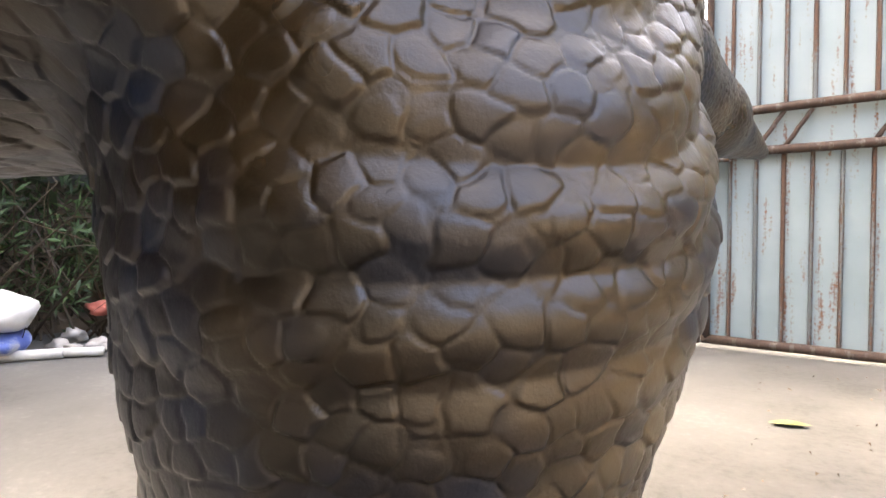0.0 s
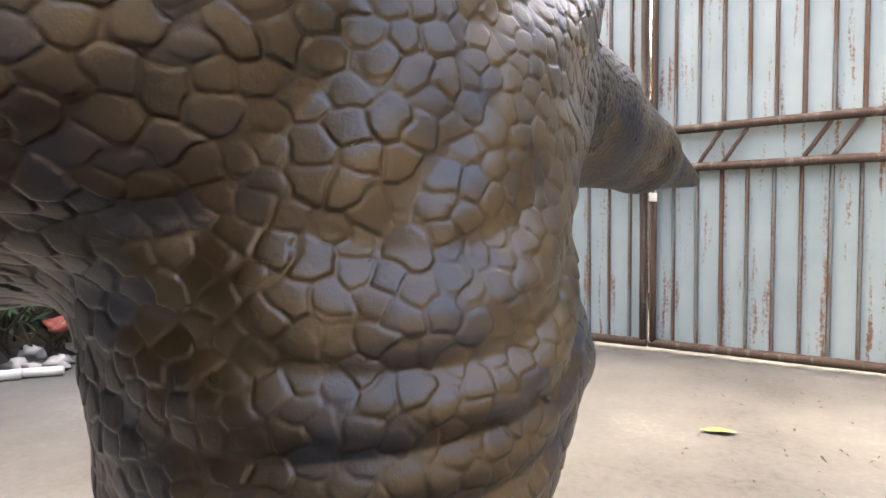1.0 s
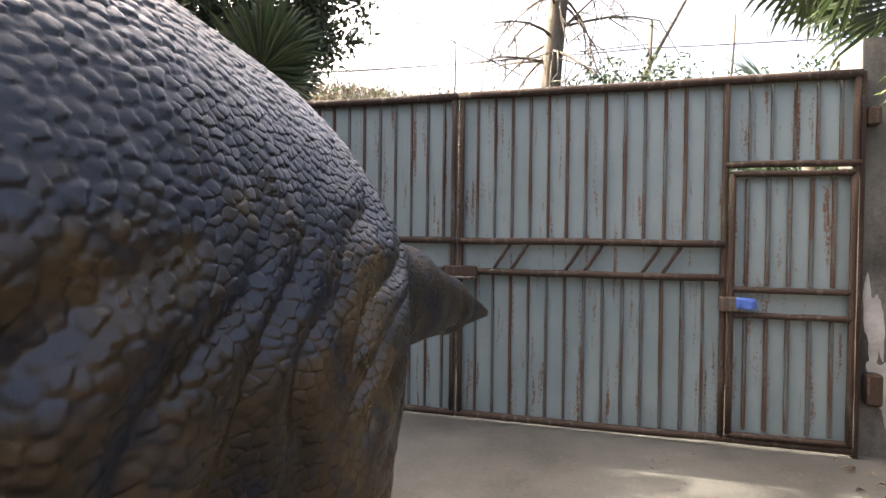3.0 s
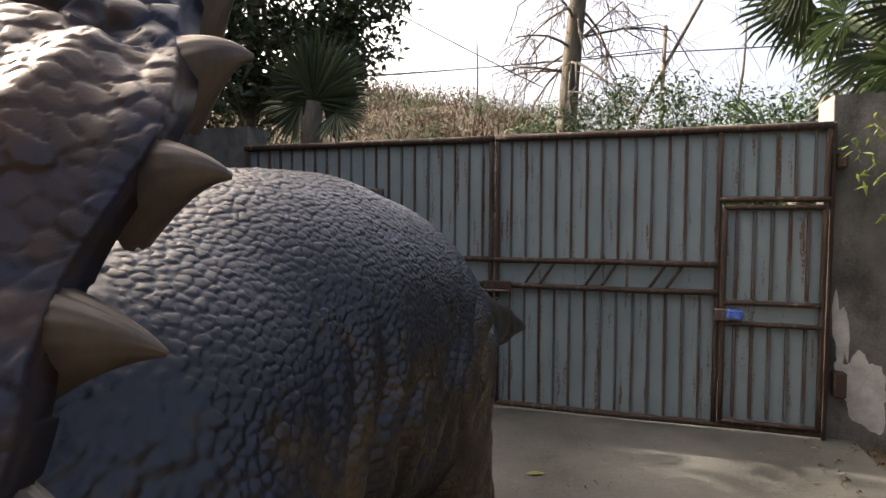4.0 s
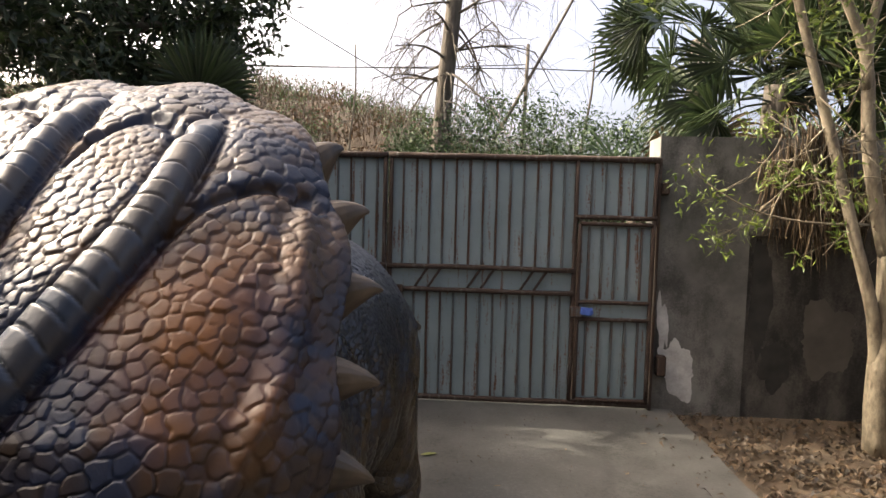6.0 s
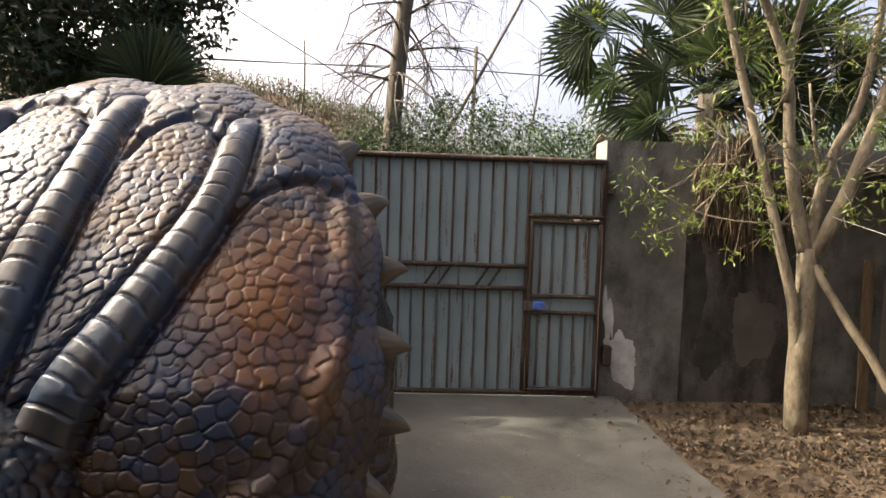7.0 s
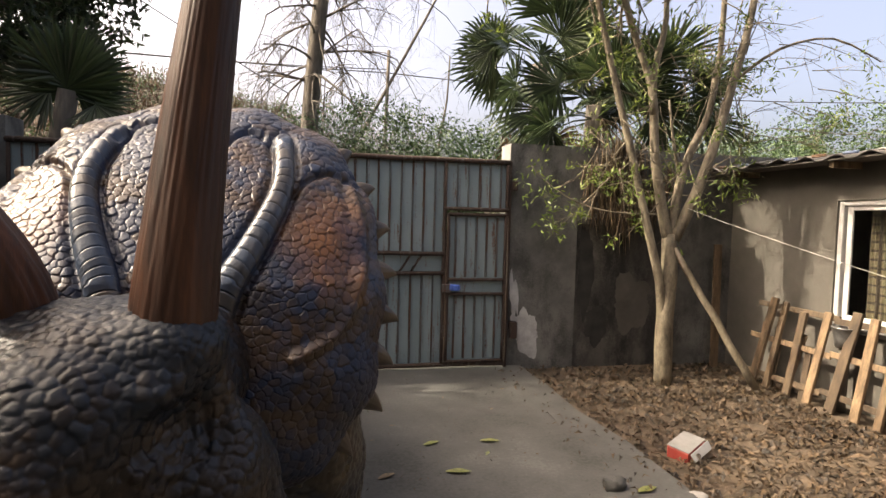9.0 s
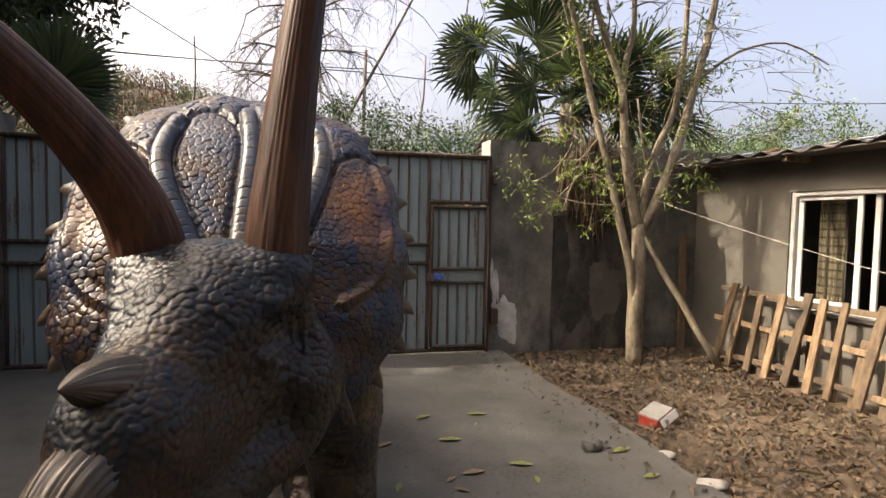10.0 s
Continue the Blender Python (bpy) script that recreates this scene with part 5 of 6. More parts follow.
def build_yard_tree():
    at = (4.45, 3.26, -0.05)
    tree = thing("tree", at, "slender pale-barked tree with several stems and fresh green leaves", "tree")
    stem("trunk", [(4.45, 3.26, -0.08), (4.44, 3.27, 0.6), (4.48, 3.28, 1.2), (4.47, 3.3, 1.72)], 0.105, 0.085, tree, M_BARK_PALE, at, 14)
    stem("limb", [(4.42, 3.28, 0.62), (4.34, 3.25, 1.15), (4.18, 3.25, 1.7), (3.98, 3.3, 2.5), (3.71, 3.3, 3.37), (3.43, 3.3, 4.35), (3.2, 3.3, 5.2)], 0.055, 0.03, tree, M_BARK_PALE, at)
    stem("limb", [(4.46, 3.3, 1.66), (4.34, 3.3, 2.1), (4.24, 3.32, 2.7), (4.17, 3.32, 3.4), (3.86, 3.3, 4.1), (3.55, 3.25, 4.9)], 0.068, 0.032, tree, M_BARK_PALE, at)
    stem("limb", [(4.20, 3.32, 3.1), (4.18, 3.3, 3.6), (4.30, 3.3, 4.2), (4.22, 3.28, 5.1)], 0.045, 0.025, tree, M_BARK_PALE, at)
    stem("limb", [(4.50, 3.3, 1.66), (4.60, 3.34, 2.3), (4.76, 3.36, 2.75), (4.98, 3.38, 3.2), (5.08, 3.36, 4.0), (5.05, 3.3, 5.0)], 0.058, 0.028, tree, M_BARK_PALE, at)
    stem("limb", [(4.52, 3.28, 1.66), (4.72, 3.22, 2.15), (4.94, 3.22, 2.75), (5.14, 3.24, 3.4), (5.34, 3.26, 4.1), (5.5, 3.28, 4.9)], 0.072, 0.036, tree, M_BARK_PALE, at)
    stem("limb", [(5.2, 3.24, 3.55), (5.75, 3.2, 3.95), (6.4, 3.1, 4.1), (7.0, 3.0, 3.85)], 0.022, 0.008, tree, M_BARK_PALE, at, 7)
    stem("limb", [(4.62, 3.34, 2.35), (4.52, 3.36, 2.75), (4.44, 3.38, 3.3)], 0.026, 0.012, tree, M_BARK_PALE, at, 7)
    stem("twig", [(4.24, 3.24, 1.95), (3.75, 3.30, 1.96), (3.35, 3.42, 2.06), (3.0, 3.5, 2.28), (2.82, 3.55, 2.47)], 0.011, 0.004, tree, M_BARK_PALE, at, 6)
    rng = random.Random(31)
    ends = []
    for _ in range(92):
        v, f = [], []
        a = Vector((rng.uniform(3.5, 5.5), 3.28, rng.uniform(1.9, 4.6)))
        d = some_way(rng, 0.2)
        d.y *= 0.7
        branch_out(v, f, a - Vector(at), d, rng.uniform(0.35, 0.75), 0.008, 2, rng, 0.05, ends, 0.6, (1, 3), 4)
        raw("twig", v, f, M_BARK_PALE, tree, True)
    for _ in range(20):
        v, f = [], []
        a = Vector((rng.uniform(5.2, 6.6), 3.15, rng.uniform(2.6, 4.1)))
        branch_out(v, f, a - Vector(at), Vector((1, rng.uniform(-0.6, 0.6), rng.uniform(-0.3, 0.5))), rng.uniform(0.5, 1.0), 0.007, 2, rng, 0.04, ends, 0.5, (1, 3), 4)
        raw("twig", v, f, M_BARK_PALE, tree, True)
    # upper crown over the yard, added out of view to dapple the house wall
    high = []
    for k in range(7):
        a = Vector((rng.uniform(3.4, 5.2), 3.1, rng.uniform(4.7, 5.1)))
        y = 3.9 - 0.36 * k
        b = Vector((rng.uniform(1.9, 3.0), y, 4.75 + rng.uniform(0.0, 0.5)))
        v, f = [], []
        for _ in range(7):
            branch_out(v, f, a.lerp(b, rng.uniform(0.3, 1)) - Vector(at), some_way(rng, 0.1), rng.uniform(0.5, 0.9), 0.03, 2, rng, 0.02, high, 0.6, (2, 3), 5)
        tube_data([a - Vector(at), a.lerp(b, 0.5) + Vector((0, 0, 0.15)) - Vector(at), b - Vector(at)], [0.06, 0.05, 0.035], 7, v, f)
        raw("limb", v, f, M_BARK_PALE, tree, True)
    foliage("leaves", [e for e in high if rng.random() < 0.2], 16, 0.12, 0.12, 0.04, M_LEAF_YOUNG, tree, 6)
    low = [e for e in ends if e.z < 2.9 + 0.05]
    spots = [e for e in ends if rng.random() < (0.25 if e.x < 0.85 else 0.14)] + [e for e in low if rng.random() < 0.2]
    spots += [Vector(p) - Vector(at) for p in ((2.85, 3.55, 2.42), (2.92, 3.5, 2.52), (3.02, 3.5, 2.3), (2.8, 3.52, 2.12), (2.95, 3.48, 1.85), (3.3, 3.4, 2.1), (3.1, 3.46, 2.18), (2.7, 3.5, 2.3), (3.05, 3.45, 2.0))]
    foliage("leaves", spots, 11, 0.12, 0.095, 0.020, M_LEAF_YOUNG, tree, 5)
    return tree


build_yard_tree()


def frond(parent, root, way, petiole, radius, seed, material=M_PALM, droop=0.25, leaflets=34, face=None, spread=118):
    """A fan leaf: a stalk and a half-round fan of folded fingers."""
    rng = random.Random(seed)
    v, f = [], []
    root, way = Vector(root), Vector(way).normalized()
    hub = root + way * petiole + Vector((0, 0, -droop * petiole * 0.4))
    tube_data([root, root.lerp(hub, 0.5) + Vector((0, 0, 0.06 * petiole)), hub], [0.016, 0.012, 0.009], 5, v, f)
    out = (hub - root).normalized() + Vector((0, 0, -droop * 0.5))
    out.normalize()
    face = Vector(face) if face else some_way(rng, 0.6)
    side = out.cross(face).normalized()
    normal = side.cross(out).normalized()
    for i in range(leaflets):
        a = radians(-spread + 2 * spread * i / (leaflets - 1))
        d = out * math.cos(a) + side * math.sin(a) + normal * 0.10 * rng.uniform(-1, 1)
        d.normalize()
        s = d.cross(normal).normalized()
        long = radius * (0.80 + 0.20 * math.cos(a * 0.7)) * rng.uniform(0.9, 1.05)
        w = radius * 0.036
        k = len(v)
        p1 = hub + d * long * 0.55
        p2 = hub + d * long * 0.82 - Vector((0, 0, droop * long * 0.10))
        p3 = hub + d * long - Vector((0, 0, droop * long * rng.uniform(0.2, 0.6)))
        ridge = normal * w * 0.35
        v += [hub, p1 - s * w, p1 + ridge, p1 + s * w, p2 - s * w * 0.6, p2 + ridge * 0.5, p2 + s * w * 0.6, p3]
        if material is M_PALM and rng.random() < 0.45:
            # frayed threads hang from the finger tips
            leaf_blade(v, f, p3, Vector((rng.uniform(-0.2, 0.2), rng.uniform(-0.2, 0.2), -1)), some_way(rng), radius * rng.uniform(0.15, 0.34), 0.008, 0.05)
        f += [(k, k + 1, k + 2), (k, k + 2, k + 3), (k + 1, k + 4, k + 5, k + 2), (k + 2, k + 5, k + 6, k + 3), (k + 4, k + 7, k + 5), (k + 5, k + 7, k + 6)]
    return raw("frond", v, f, material, parent)


def build_palm(base, crown, count, petiole, radius, seed, label, skirt=0, upward=0.35):
    palm = thing("fan_palm", base, label, "palm tree", "fan palms")
    rng = random.Random(seed)
    rel = Vector(crown) - Vector(base)
    tube("trunk", [Vector((0, 0, -0.1)), rel * 0.4 + Vector((0.05, 0, 0)), rel * 0.8, rel], [0.17, 0.14, 0.13, 0.12], M_BARK_GREY, palm, 12)
    for i in range(count):
        a = 2 * math.pi * (i * 0.382 + 0.03 * rng.random())
        e = rng.uniform(-0.35, 1.0) + upward * 0.4
        d = Vector((math.cos(a), math.sin(a), e))
        frond(palm, rel - Vector((0, 0, 0.25 * rng.random())), d, petiole * rng.uniform(0.75, 1.15), radius * rng.uniform(0.8, 1.15), seed * 50 + i, M_PALM, 0.25 + 0.35 * max(0, 0.5 - e))
    for i in range(skirt):
        a = 2 * math.pi * i * 0.382
        d = Vector((math.cos(a), math.sin(a), -1.6))
        frond(palm, rel - Vector((0, 0, 0.35)), d, petiole * 0.9, radius * 0.9, seed * 50 + 500 + i, M_PALM_DRY, 0.8, 22)
    return palm


build_palm((4.3, 5.3, 0), (4.35, 5.1, 3.55), 19, 0.80, 0.78, 3, "dense fan palm with dark green fronds behind the wall", 9)
build_palm((5.7, 5.5, 0), (5.6, 5.4, 3.8), 15, 0.85, 0.75, 4, "dense fan palm with dark green fronds behind the wall", 5)
build_palm((3.75, 5.9, 0), (3.7, 5.7, 4.25), 17, 0.85, 0.80, 6, "fan palm with dark fronds and dry fringes behind the wall", 4)
build_palm((-3.35, 5.6, 0), (-2.75, 5.5, 3.35), 0, 0.5, 0.75, 8, "young fan palm with one broad frond above the gate", 0)
_young = bpy.data.objects["fan_palm.003"]
for way, pet, rad, face in (((0.25, -0.1, 1), 0.30, 0.80, (0.25, -1, 0.15)), ((0.9, -0.2, -0.15), 0.35, 0.55, (0.1, -1, 0.4)), ((-0.1, -0.3, 0.9), 0.12, 0.92, (-0.2, -1, 0.1)), ((0.5, -0.1, 0.6), 0.15, 0.74, (0.4, -1, 0.2)), ((-0.8, 0.1, 0.4), 0.25, 0.7, (-0.3, -1, 0.3))):
    frond(_young, (0.6, -0.1, 3.25), way, pet, rad, int(rad * 100), M_LEAF_DARK, 0.12, 40, face, 122)


def build_low_frond():
    palm = thing("fan_palm", (2.7, 4.9, 0), "small fan palm with a pale drooping frond at the wall top", "palm tree", "fan palms")
    tube("trunk", [(0, 0, -0.1), (0.02, 0, 1.2), (0, 0, 2.35)], [0.07, 0.06, 0.05], M_BARK_GREY, palm, 8)
    frond(palm, (0, 0, 2.35), (-0.5, -0.3, 0.55), 0.45, 0.6, 77, M_LEAF_SHRUB, 0.35, 26, (0.1, -0.7, 0.8))


build_low_frond()


def build_dead_leaves():
    """Brown leaves that hang down over the wall from the palm."""
    rng = random.Random(77)
    palm = bpy.data.objects["fan_palm"]
    at = Vector((4.3, 5.3, 0))
    for n, (x, y, z) in enumerate(((3.95, 3.93, 2.25), (4.12, 3.88, 2.45), (4.3, 3.86, 2.15), (4.42, 3.92, 2.4), (3.82, 3.93, 2.55), (4.22, 3.84, 2.3), (4.62, 3.94, 2.2), (3.98, 3.9, 2.72), (4.16, 3.86, 2.85), (4.36, 3.9, 2.7), (4.75, 3.9, 2.5), (4.08, 3.82, 2.05))):
        v, f = [], []
        crown = Vector((4.3, 4.75, 3.3))
        top = Vector((x, y, z))
        tube_data([crown - at, crown.lerp(top, 0.6) + Vector((0, 0, 0.12)) - at, top - at], [0.012, 0.01, 0.006], 5, v, f)
        for _ in range(80):
            p = top + Vector((rng.uniform(-0.13, 0.13), rng.uniform(-0.06, 0.04), rng.uniform(-0.1, 0.15)))
            d = Vector((rng.uniform(-0.25, 0.25), rng.uniform(-0.12, 0.05), -1))
            leaf_blade(v, f, p - at, d, some_way(rng), rng.uniform(0.25, 0.6), 0.019, 0.1)
        raw("dead_frond", v, f, M_PALM_DRY, palm)


build_dead_leaves()


# ---- beyond the gate ----
def hill_height(x, y):
    rise = 1 / (1 + math.exp(-(y - 13.0) * 0.42))
    side = 1 / (1 + math.exp((x - 1.0) * 0.35))
    h = 1.4 * min(1.0, max(0.0, (y - 6) / 2)) + rise * (0.4 + 5.3 * side)
    h += noise.noise(Vector((x * 0.16, y * 0.16, 0.3))) * 0.8 * rise + noise.noise(Vector((x * 0.5, y * 0.5, 1.3))) * 0.55 * rise
    far = min(1.0, max(0.0, (y - 20) / 25))
    return h + far * 2.2 * side + noise.noise(Vector((x * 0.09, y * 0.09, 4.0))) * 1.0 * far


def build_hill():
    nx, ny = 110, 70
    v, f = [], []
    for j in range(ny + 1):
        y = 6.0 + 44.0 * (j / ny) ** 1.5
        for i in range(nx + 1):
            x = -45 + 100 * i / nx
            v.append((x, y, hill_height(x, y) - 0.06))
    for j in range(ny):
        for i in range(nx):
            a = j * (nx + 1) + i
            f.append((a, a + 1, a + nx + 2, a + nx + 1))
    tagged(raw("hillside", v, f, M_HILL, None, True), "dry brown hillside with tufts of grass beyond the gate", "hillside", kind="structure")
    rng = random.Random(17)
    v, f = [], []
    for _ in range(6000):
        x, y = rng.uniform(-16, 12), rng.uniform(7.5, 21)
        if x > 1 and rng.random() < 0.6:
            continue
        z = hill_height(x, y)
        leaf_blade(v, f, Vector((x, y, z - 0.1)), Vector((rng.uniform(-0.5, 0.5), rng.uniform(-0.5, 0.5), 1)), some_way(rng), rng.uniform(0.25, 0.8), 0.04, 0.4)
    tagged(raw("dry_grass", v, f, M_LEAF_DRY), "tall dry straw-coloured grass on the hillside", "grass", kind="stuff")
    spots = []
    for _ in range(950):
        x, y = rng.uniform(-0.8, 13), rng.uniform(7.5, 13)
        spots.append((x, y, hill_height(x, y) + 0.1 + 2.1 * rng.random() ** 1.5 * min(1, 0.45 + 0.25 * (x + 1))))
    for _ in range(240):
        x, y = rng.uniform(-14, 1), rng.uniform(10, 20)
        spots.append((x, y, hill_height(x, y) + rng.uniform(0.0, 0.5)))
    tagged(foliage("shrubs", spots, 92, 0.44, 0.105, 0.034, M_LEAF_SHRUB, None, 8, 0.4), "green leafy scrub growing along the foot of the hill", "shrubs", kind="stuff")
    spots = []
    for _ in range(420):
        x, y = rng.uniform(-15, 3), rng.uniform(9, 21)
        spots.append((x, y, hill_height(x, y) + rng.uniform(-0.1, 0.45)))
    tagged(foliage("dry_scrub", spots, 46, 0.42, 0.15, 0.04, M_LEAF_RUST, None, 28, 0.5), "rusty brown bracken and scrub on the hillside", "scrub", kind="stuff")
    v, f, ends = [], [], []
    for _ in range(330):
        x, y = rng.uniform(-13, 9), rng.uniform(8.5, 17)
        branch_out(v, f, Vector((x, y, hill_height(x, y) - 0.1)), Vector((rng.uniform(-0.4, 0.4), rng.uniform(-0.3, 0.3), 1)), rng.uniform(0.7, 1.7), 0.014, 2, rng, 0.03, ends, 0.6, (1, 3), 3)
    tagged(raw("bare_stalks", v, f, M_BARK_GREY, None, True), "thin leafless stalks and saplings on the hillside", "saplings", kind="stuff")
    spots = [(rng.uniform(16, 34), rng.uniform(17, 26), rng.uniform(3.6, 7.0)) for _ in range(150)]
    tagged(foliage("far_trees", spots, 150, 1.0, 0.19, 0.075, M_LEAF_SHRUB, None, 18, 0.3), "distant green trees beyond the outhouse", "trees", kind="stuff")


build_hill()


def build_bare_tree(at, lean, height, r, seed, label, limbs=16, droop=0.07, start=0.3, long=1.6):
    tree = thing("bare_tree", at, label, "tree", "bare trees")
    rng = random.Random(seed)
    pts = [Vector((lean * (i / 8) + 0.04 * math.sin(i * 1.3), 0, height * i / 8)) for i in range(9)]
    tube("trunk", pts, [r * (1 - 0.07 * i) for i in range(9)], M_BARK_GREY, tree, 12)
    for i in range(limbs):
        k = start + (1 - start) * rng.random()
        j = min(7, int(k * 8))
        p = pts[j].lerp(pts[j + 1], k * 8 - j)
        v, f, ends = [], [], []
        branch_out(v, f, p, some_way(rng, 0.15), long * rng.uniform(0.6, 1.2), r * 0.14, 3, rng, droop, ends, 0.7, (3, 4) if limbs > 20 else (2, 4), 4)
        raw("branch", v, f, M_BARK_GREY, tree, True)


build_bare_tree((-0.25, 11.0, 0.0), 1.15, 13.0, 0.25, 12, "leafless grey tree with thin drooping branches", 74, 0.16, 0.36, 1.9)
build_bare_tree((3.6, 14.0, 1.5), 0.5, 5.2, 0.05, 14, "leafless slender sapling on the slope", 9, 0.02, 0.4, 1.0)
build_bare_tree((8.5, 13.0, 1.0), -0.3, 5.4, 0.05, 15, "leafless slender sapling on the slope", 9, 0.02, 0.4, 1.0)
build_bare_tree((-2.4, 12.5, 1.6), 0.2, 4.6, 0.04, 16, "leafless slender sapling on the slope", 6, 0.02, 0.4, 0.9)


def build_dark_tree(at, height, crown_r, seed, clumps=170, lean=0.6, per=60, low=0.45):
    tree = thing("broadleaf_tree", at, "tall dark evergreen tree of a row partly added for shade, with a dense crown", "tree", "shade trees")
    rng = random.Random(seed)
    pts = [Vector((lean * (i / 6) ** 1.5, 0, height * 0.85 * i / 6)) for i in range(7)]
    tube("trunk", pts, [0.22 * (1 - 0.1 * i) for i in range(7)], M_BARK_GREY, tree, 12)
    ends = []
    for _ in range(12):
        v, f = [], []
        branch_out(v, f, pts[rng.randint(2, 6)], some_way(rng, 0.35), crown_r * 0.6, 0.07, 2, rng, 0.03, ends, 0.6, (2, 3), 5)
        raw("limb", v, f, M_BARK_GREY, tree, True)
    spots = [e for e in ends]
    while len(spots) < clumps:
        d = some_way(rng)
        p = Vector((d.x * crown_r, d.y * crown_r, height * (low + (1 - low) * 0.5) + d.z * height * (1 - low) * 0.5)) * 1.0
        k = rng.random() ** 0.35
        spots.append(Vector((p.x * k + lean, p.y * k, p.z)))
    foliage("crown", spots, per, 0.45, 0.22, 0.078, M_LEAF_DARK, tree, seed + 1, -0.1)


build_dark_tree((-6.0, 8.3, 0), 9.2, 2.9, 41, 440, 0.5, 48)
build_dark_tree((-9.5, 7.5, 0), 9.4, 3.4, 42, 440, 0.3, 48)
# trees from here on are added to shade the yard and the statue's head
build_dark_tree((-5.6, 3.4, 0), 7.6, 2.1, 43, 230, 0.0, 46, 0.30)
build_dark_tree((-8.0, 2.4, 0), 9.0, 2.6, 48, 330, 0.0, 46, 0.35)
build_dark_tree((-5.0, 1.9, 0), 6.0, 1.6, 46, 190, 0.0, 46, 0.25)
build_dark_tree((-5.4, 0.2, 0), 4.7, 1.5, 44, 170, 0.0, 46, 0.25)
build_dark_tree((-5.7, -1.35, 0), 8.5, 0.72, 47, 150, 0.0, 46, 0.55)
build_dark_tree((-5.7, -2.4, 0), 5.0, 1.7, 45, 190, 0.0, 46, 0.25)

# ---- poles and wires ----
M_CABLE = surface("black_cable", ((0.0, (0.02, 0.02, 0.02)), (1.0, (0.05, 0.05, 0.05))), 5.0, 50.0, (0.5, 0.7), bump=0.0)
M_CORD = surface("white_cord", ((0.0, (0.25, 0.24, 0.22)), (1.0, (0.35, 0.34, 0.31))), 9.0, 80.0, (0.6, 0.8), bump=0.1)


def cable(name, a, b, sag, r, label, material=M_CABLE, n=24):
    a, b = Vector(a), Vector(b)
    pts = [(b - a) * (i / n) + Vector((0, 0, -sag * 4 * (i / n) * (1 - i / n))) for i in range(n + 1)]
    ob = tube(name, pts, r, material, None, 5)
    ob.location = a
    return tagged(ob, label, "cable")


cable("power_line", (-26, 14.2, 7.4), (2.2, 14, 6.05), 0.45, 0.016, "black overhead power cable")
cable("power_line", (2.2, 14, 6.05), (27, 13.0, 6.9), 0.5, 0.016, "black overhead power cable")
cable("power_line", (-26, 14.2, 7.9), (2.2, 14, 6.15), 0.75, 0.014, "black overhead power cable")
ob = tube("utility_pole", [(0, 0, 0), (0.06, 0, 2.5), (0.12, 0, 5.2)], [0.06, 0.055, 0.05], M_BARK_GREY, None, 8)
ob.location = (2.12, 14, 1.5)
tagged(ob, "thin grey concrete utility pole on the slope", "pole")
cable("power_line", (-6.2, 10, 7.9), (-0.3, 10, 4.42), 0.06, 0.012, "black overhead power cable")
ob = tube("leaning_stem", [(0, 0, 0), (0.9, 0, 1.62), (2.3, 0, 4.3), (3.0, 0, 5.7)], [0.06, 0.05, 0.04, 0.03], M_BARK_GREY, None, 7)
ob.location = (1.0, 14, 3.4)
tagged(ob, "bare slender stem leaning over the scrub", "stem")
cable("clothes_line", (4.62, 3.2, 2.03), (4.5, -1.2, 1.15), 0.05, 0.0022, "white cord tied to the tree", M_CORD)

# ---- litter ----
def litter(count, area, seed, material, label, name, size=(0.05, 0.12), z=0.0, heap=0.0):
    rng = random.Random(seed)
    v, f = [], []
    x0, x1, y0, y1 = area
    for _ in range(count):
        x, y = rng.uniform(x0, x1), rng.uniform(y0, y1)
        lift = z + rng.random() * 0.03 + heap * max(0, noise.noise(Vector((x * 1.3, y * 1.3, 2)))) 
        d = some_way(rng)
        d.z *= 0.25
        n = some_way(rng, 1.5)
        long = rng.uniform(*size)
        leaf_blade(v, f, Vector((x, y, lift)), d, n, long, long * rng.uniform(0.25, 0.45), 0.5)
    tagged(raw(name, v, f, material), label, "leaf litter", kind="stuff")


litter(4300, (3.0, 5.5, -1.2, 2.9), 51, M_LEAF_FALLEN, "thick litter of dry brown leaves beside the concrete", "leaf_litter", z=-0.05, heap=0.05)
litter(1300, (2.95, 5.8, 2.6, 4.0), 52, M_LEAF_FALLEN, "thick litter of dry brown leaves along the wall", "leaf_litter", z=-0.05, heap=0.05)


def fallen_leaf(x, y, turn, size, pale):
    v, f = [], []
    n = 7
    for i in range(n):
        t = i / (n - 1)
        w = 0.19 * math.sin(math.pi * min(1, 0.06 + 0.94 * t)) * size
        lift = 0.006 + 0.10 * size * (t - 0.45) ** 2
        for s in (-1, 0, 1):
            v.append(((t - 0.5) * size, s * w, lift + abs(s) * w * 0.35))
    for i in range(n - 1):
        a = 3 * i
        f += [(a, a + 3, a + 4, a + 1), (a + 1, a + 4, a + 5, a + 2)]
    ob = raw("fallen_leaf", v, f, M_LEAF_FRESH if pale else M_LEAF_BROWN, None, True)
    ob.matrix_world = pose(x, y, 0.0, 0, 0, turn)
    tagged(ob, "yellow-green fallen leaf curled on the concrete" if pale else "dry brown fallen leaf curled on the concrete", "leaf", "leaves on the concrete")


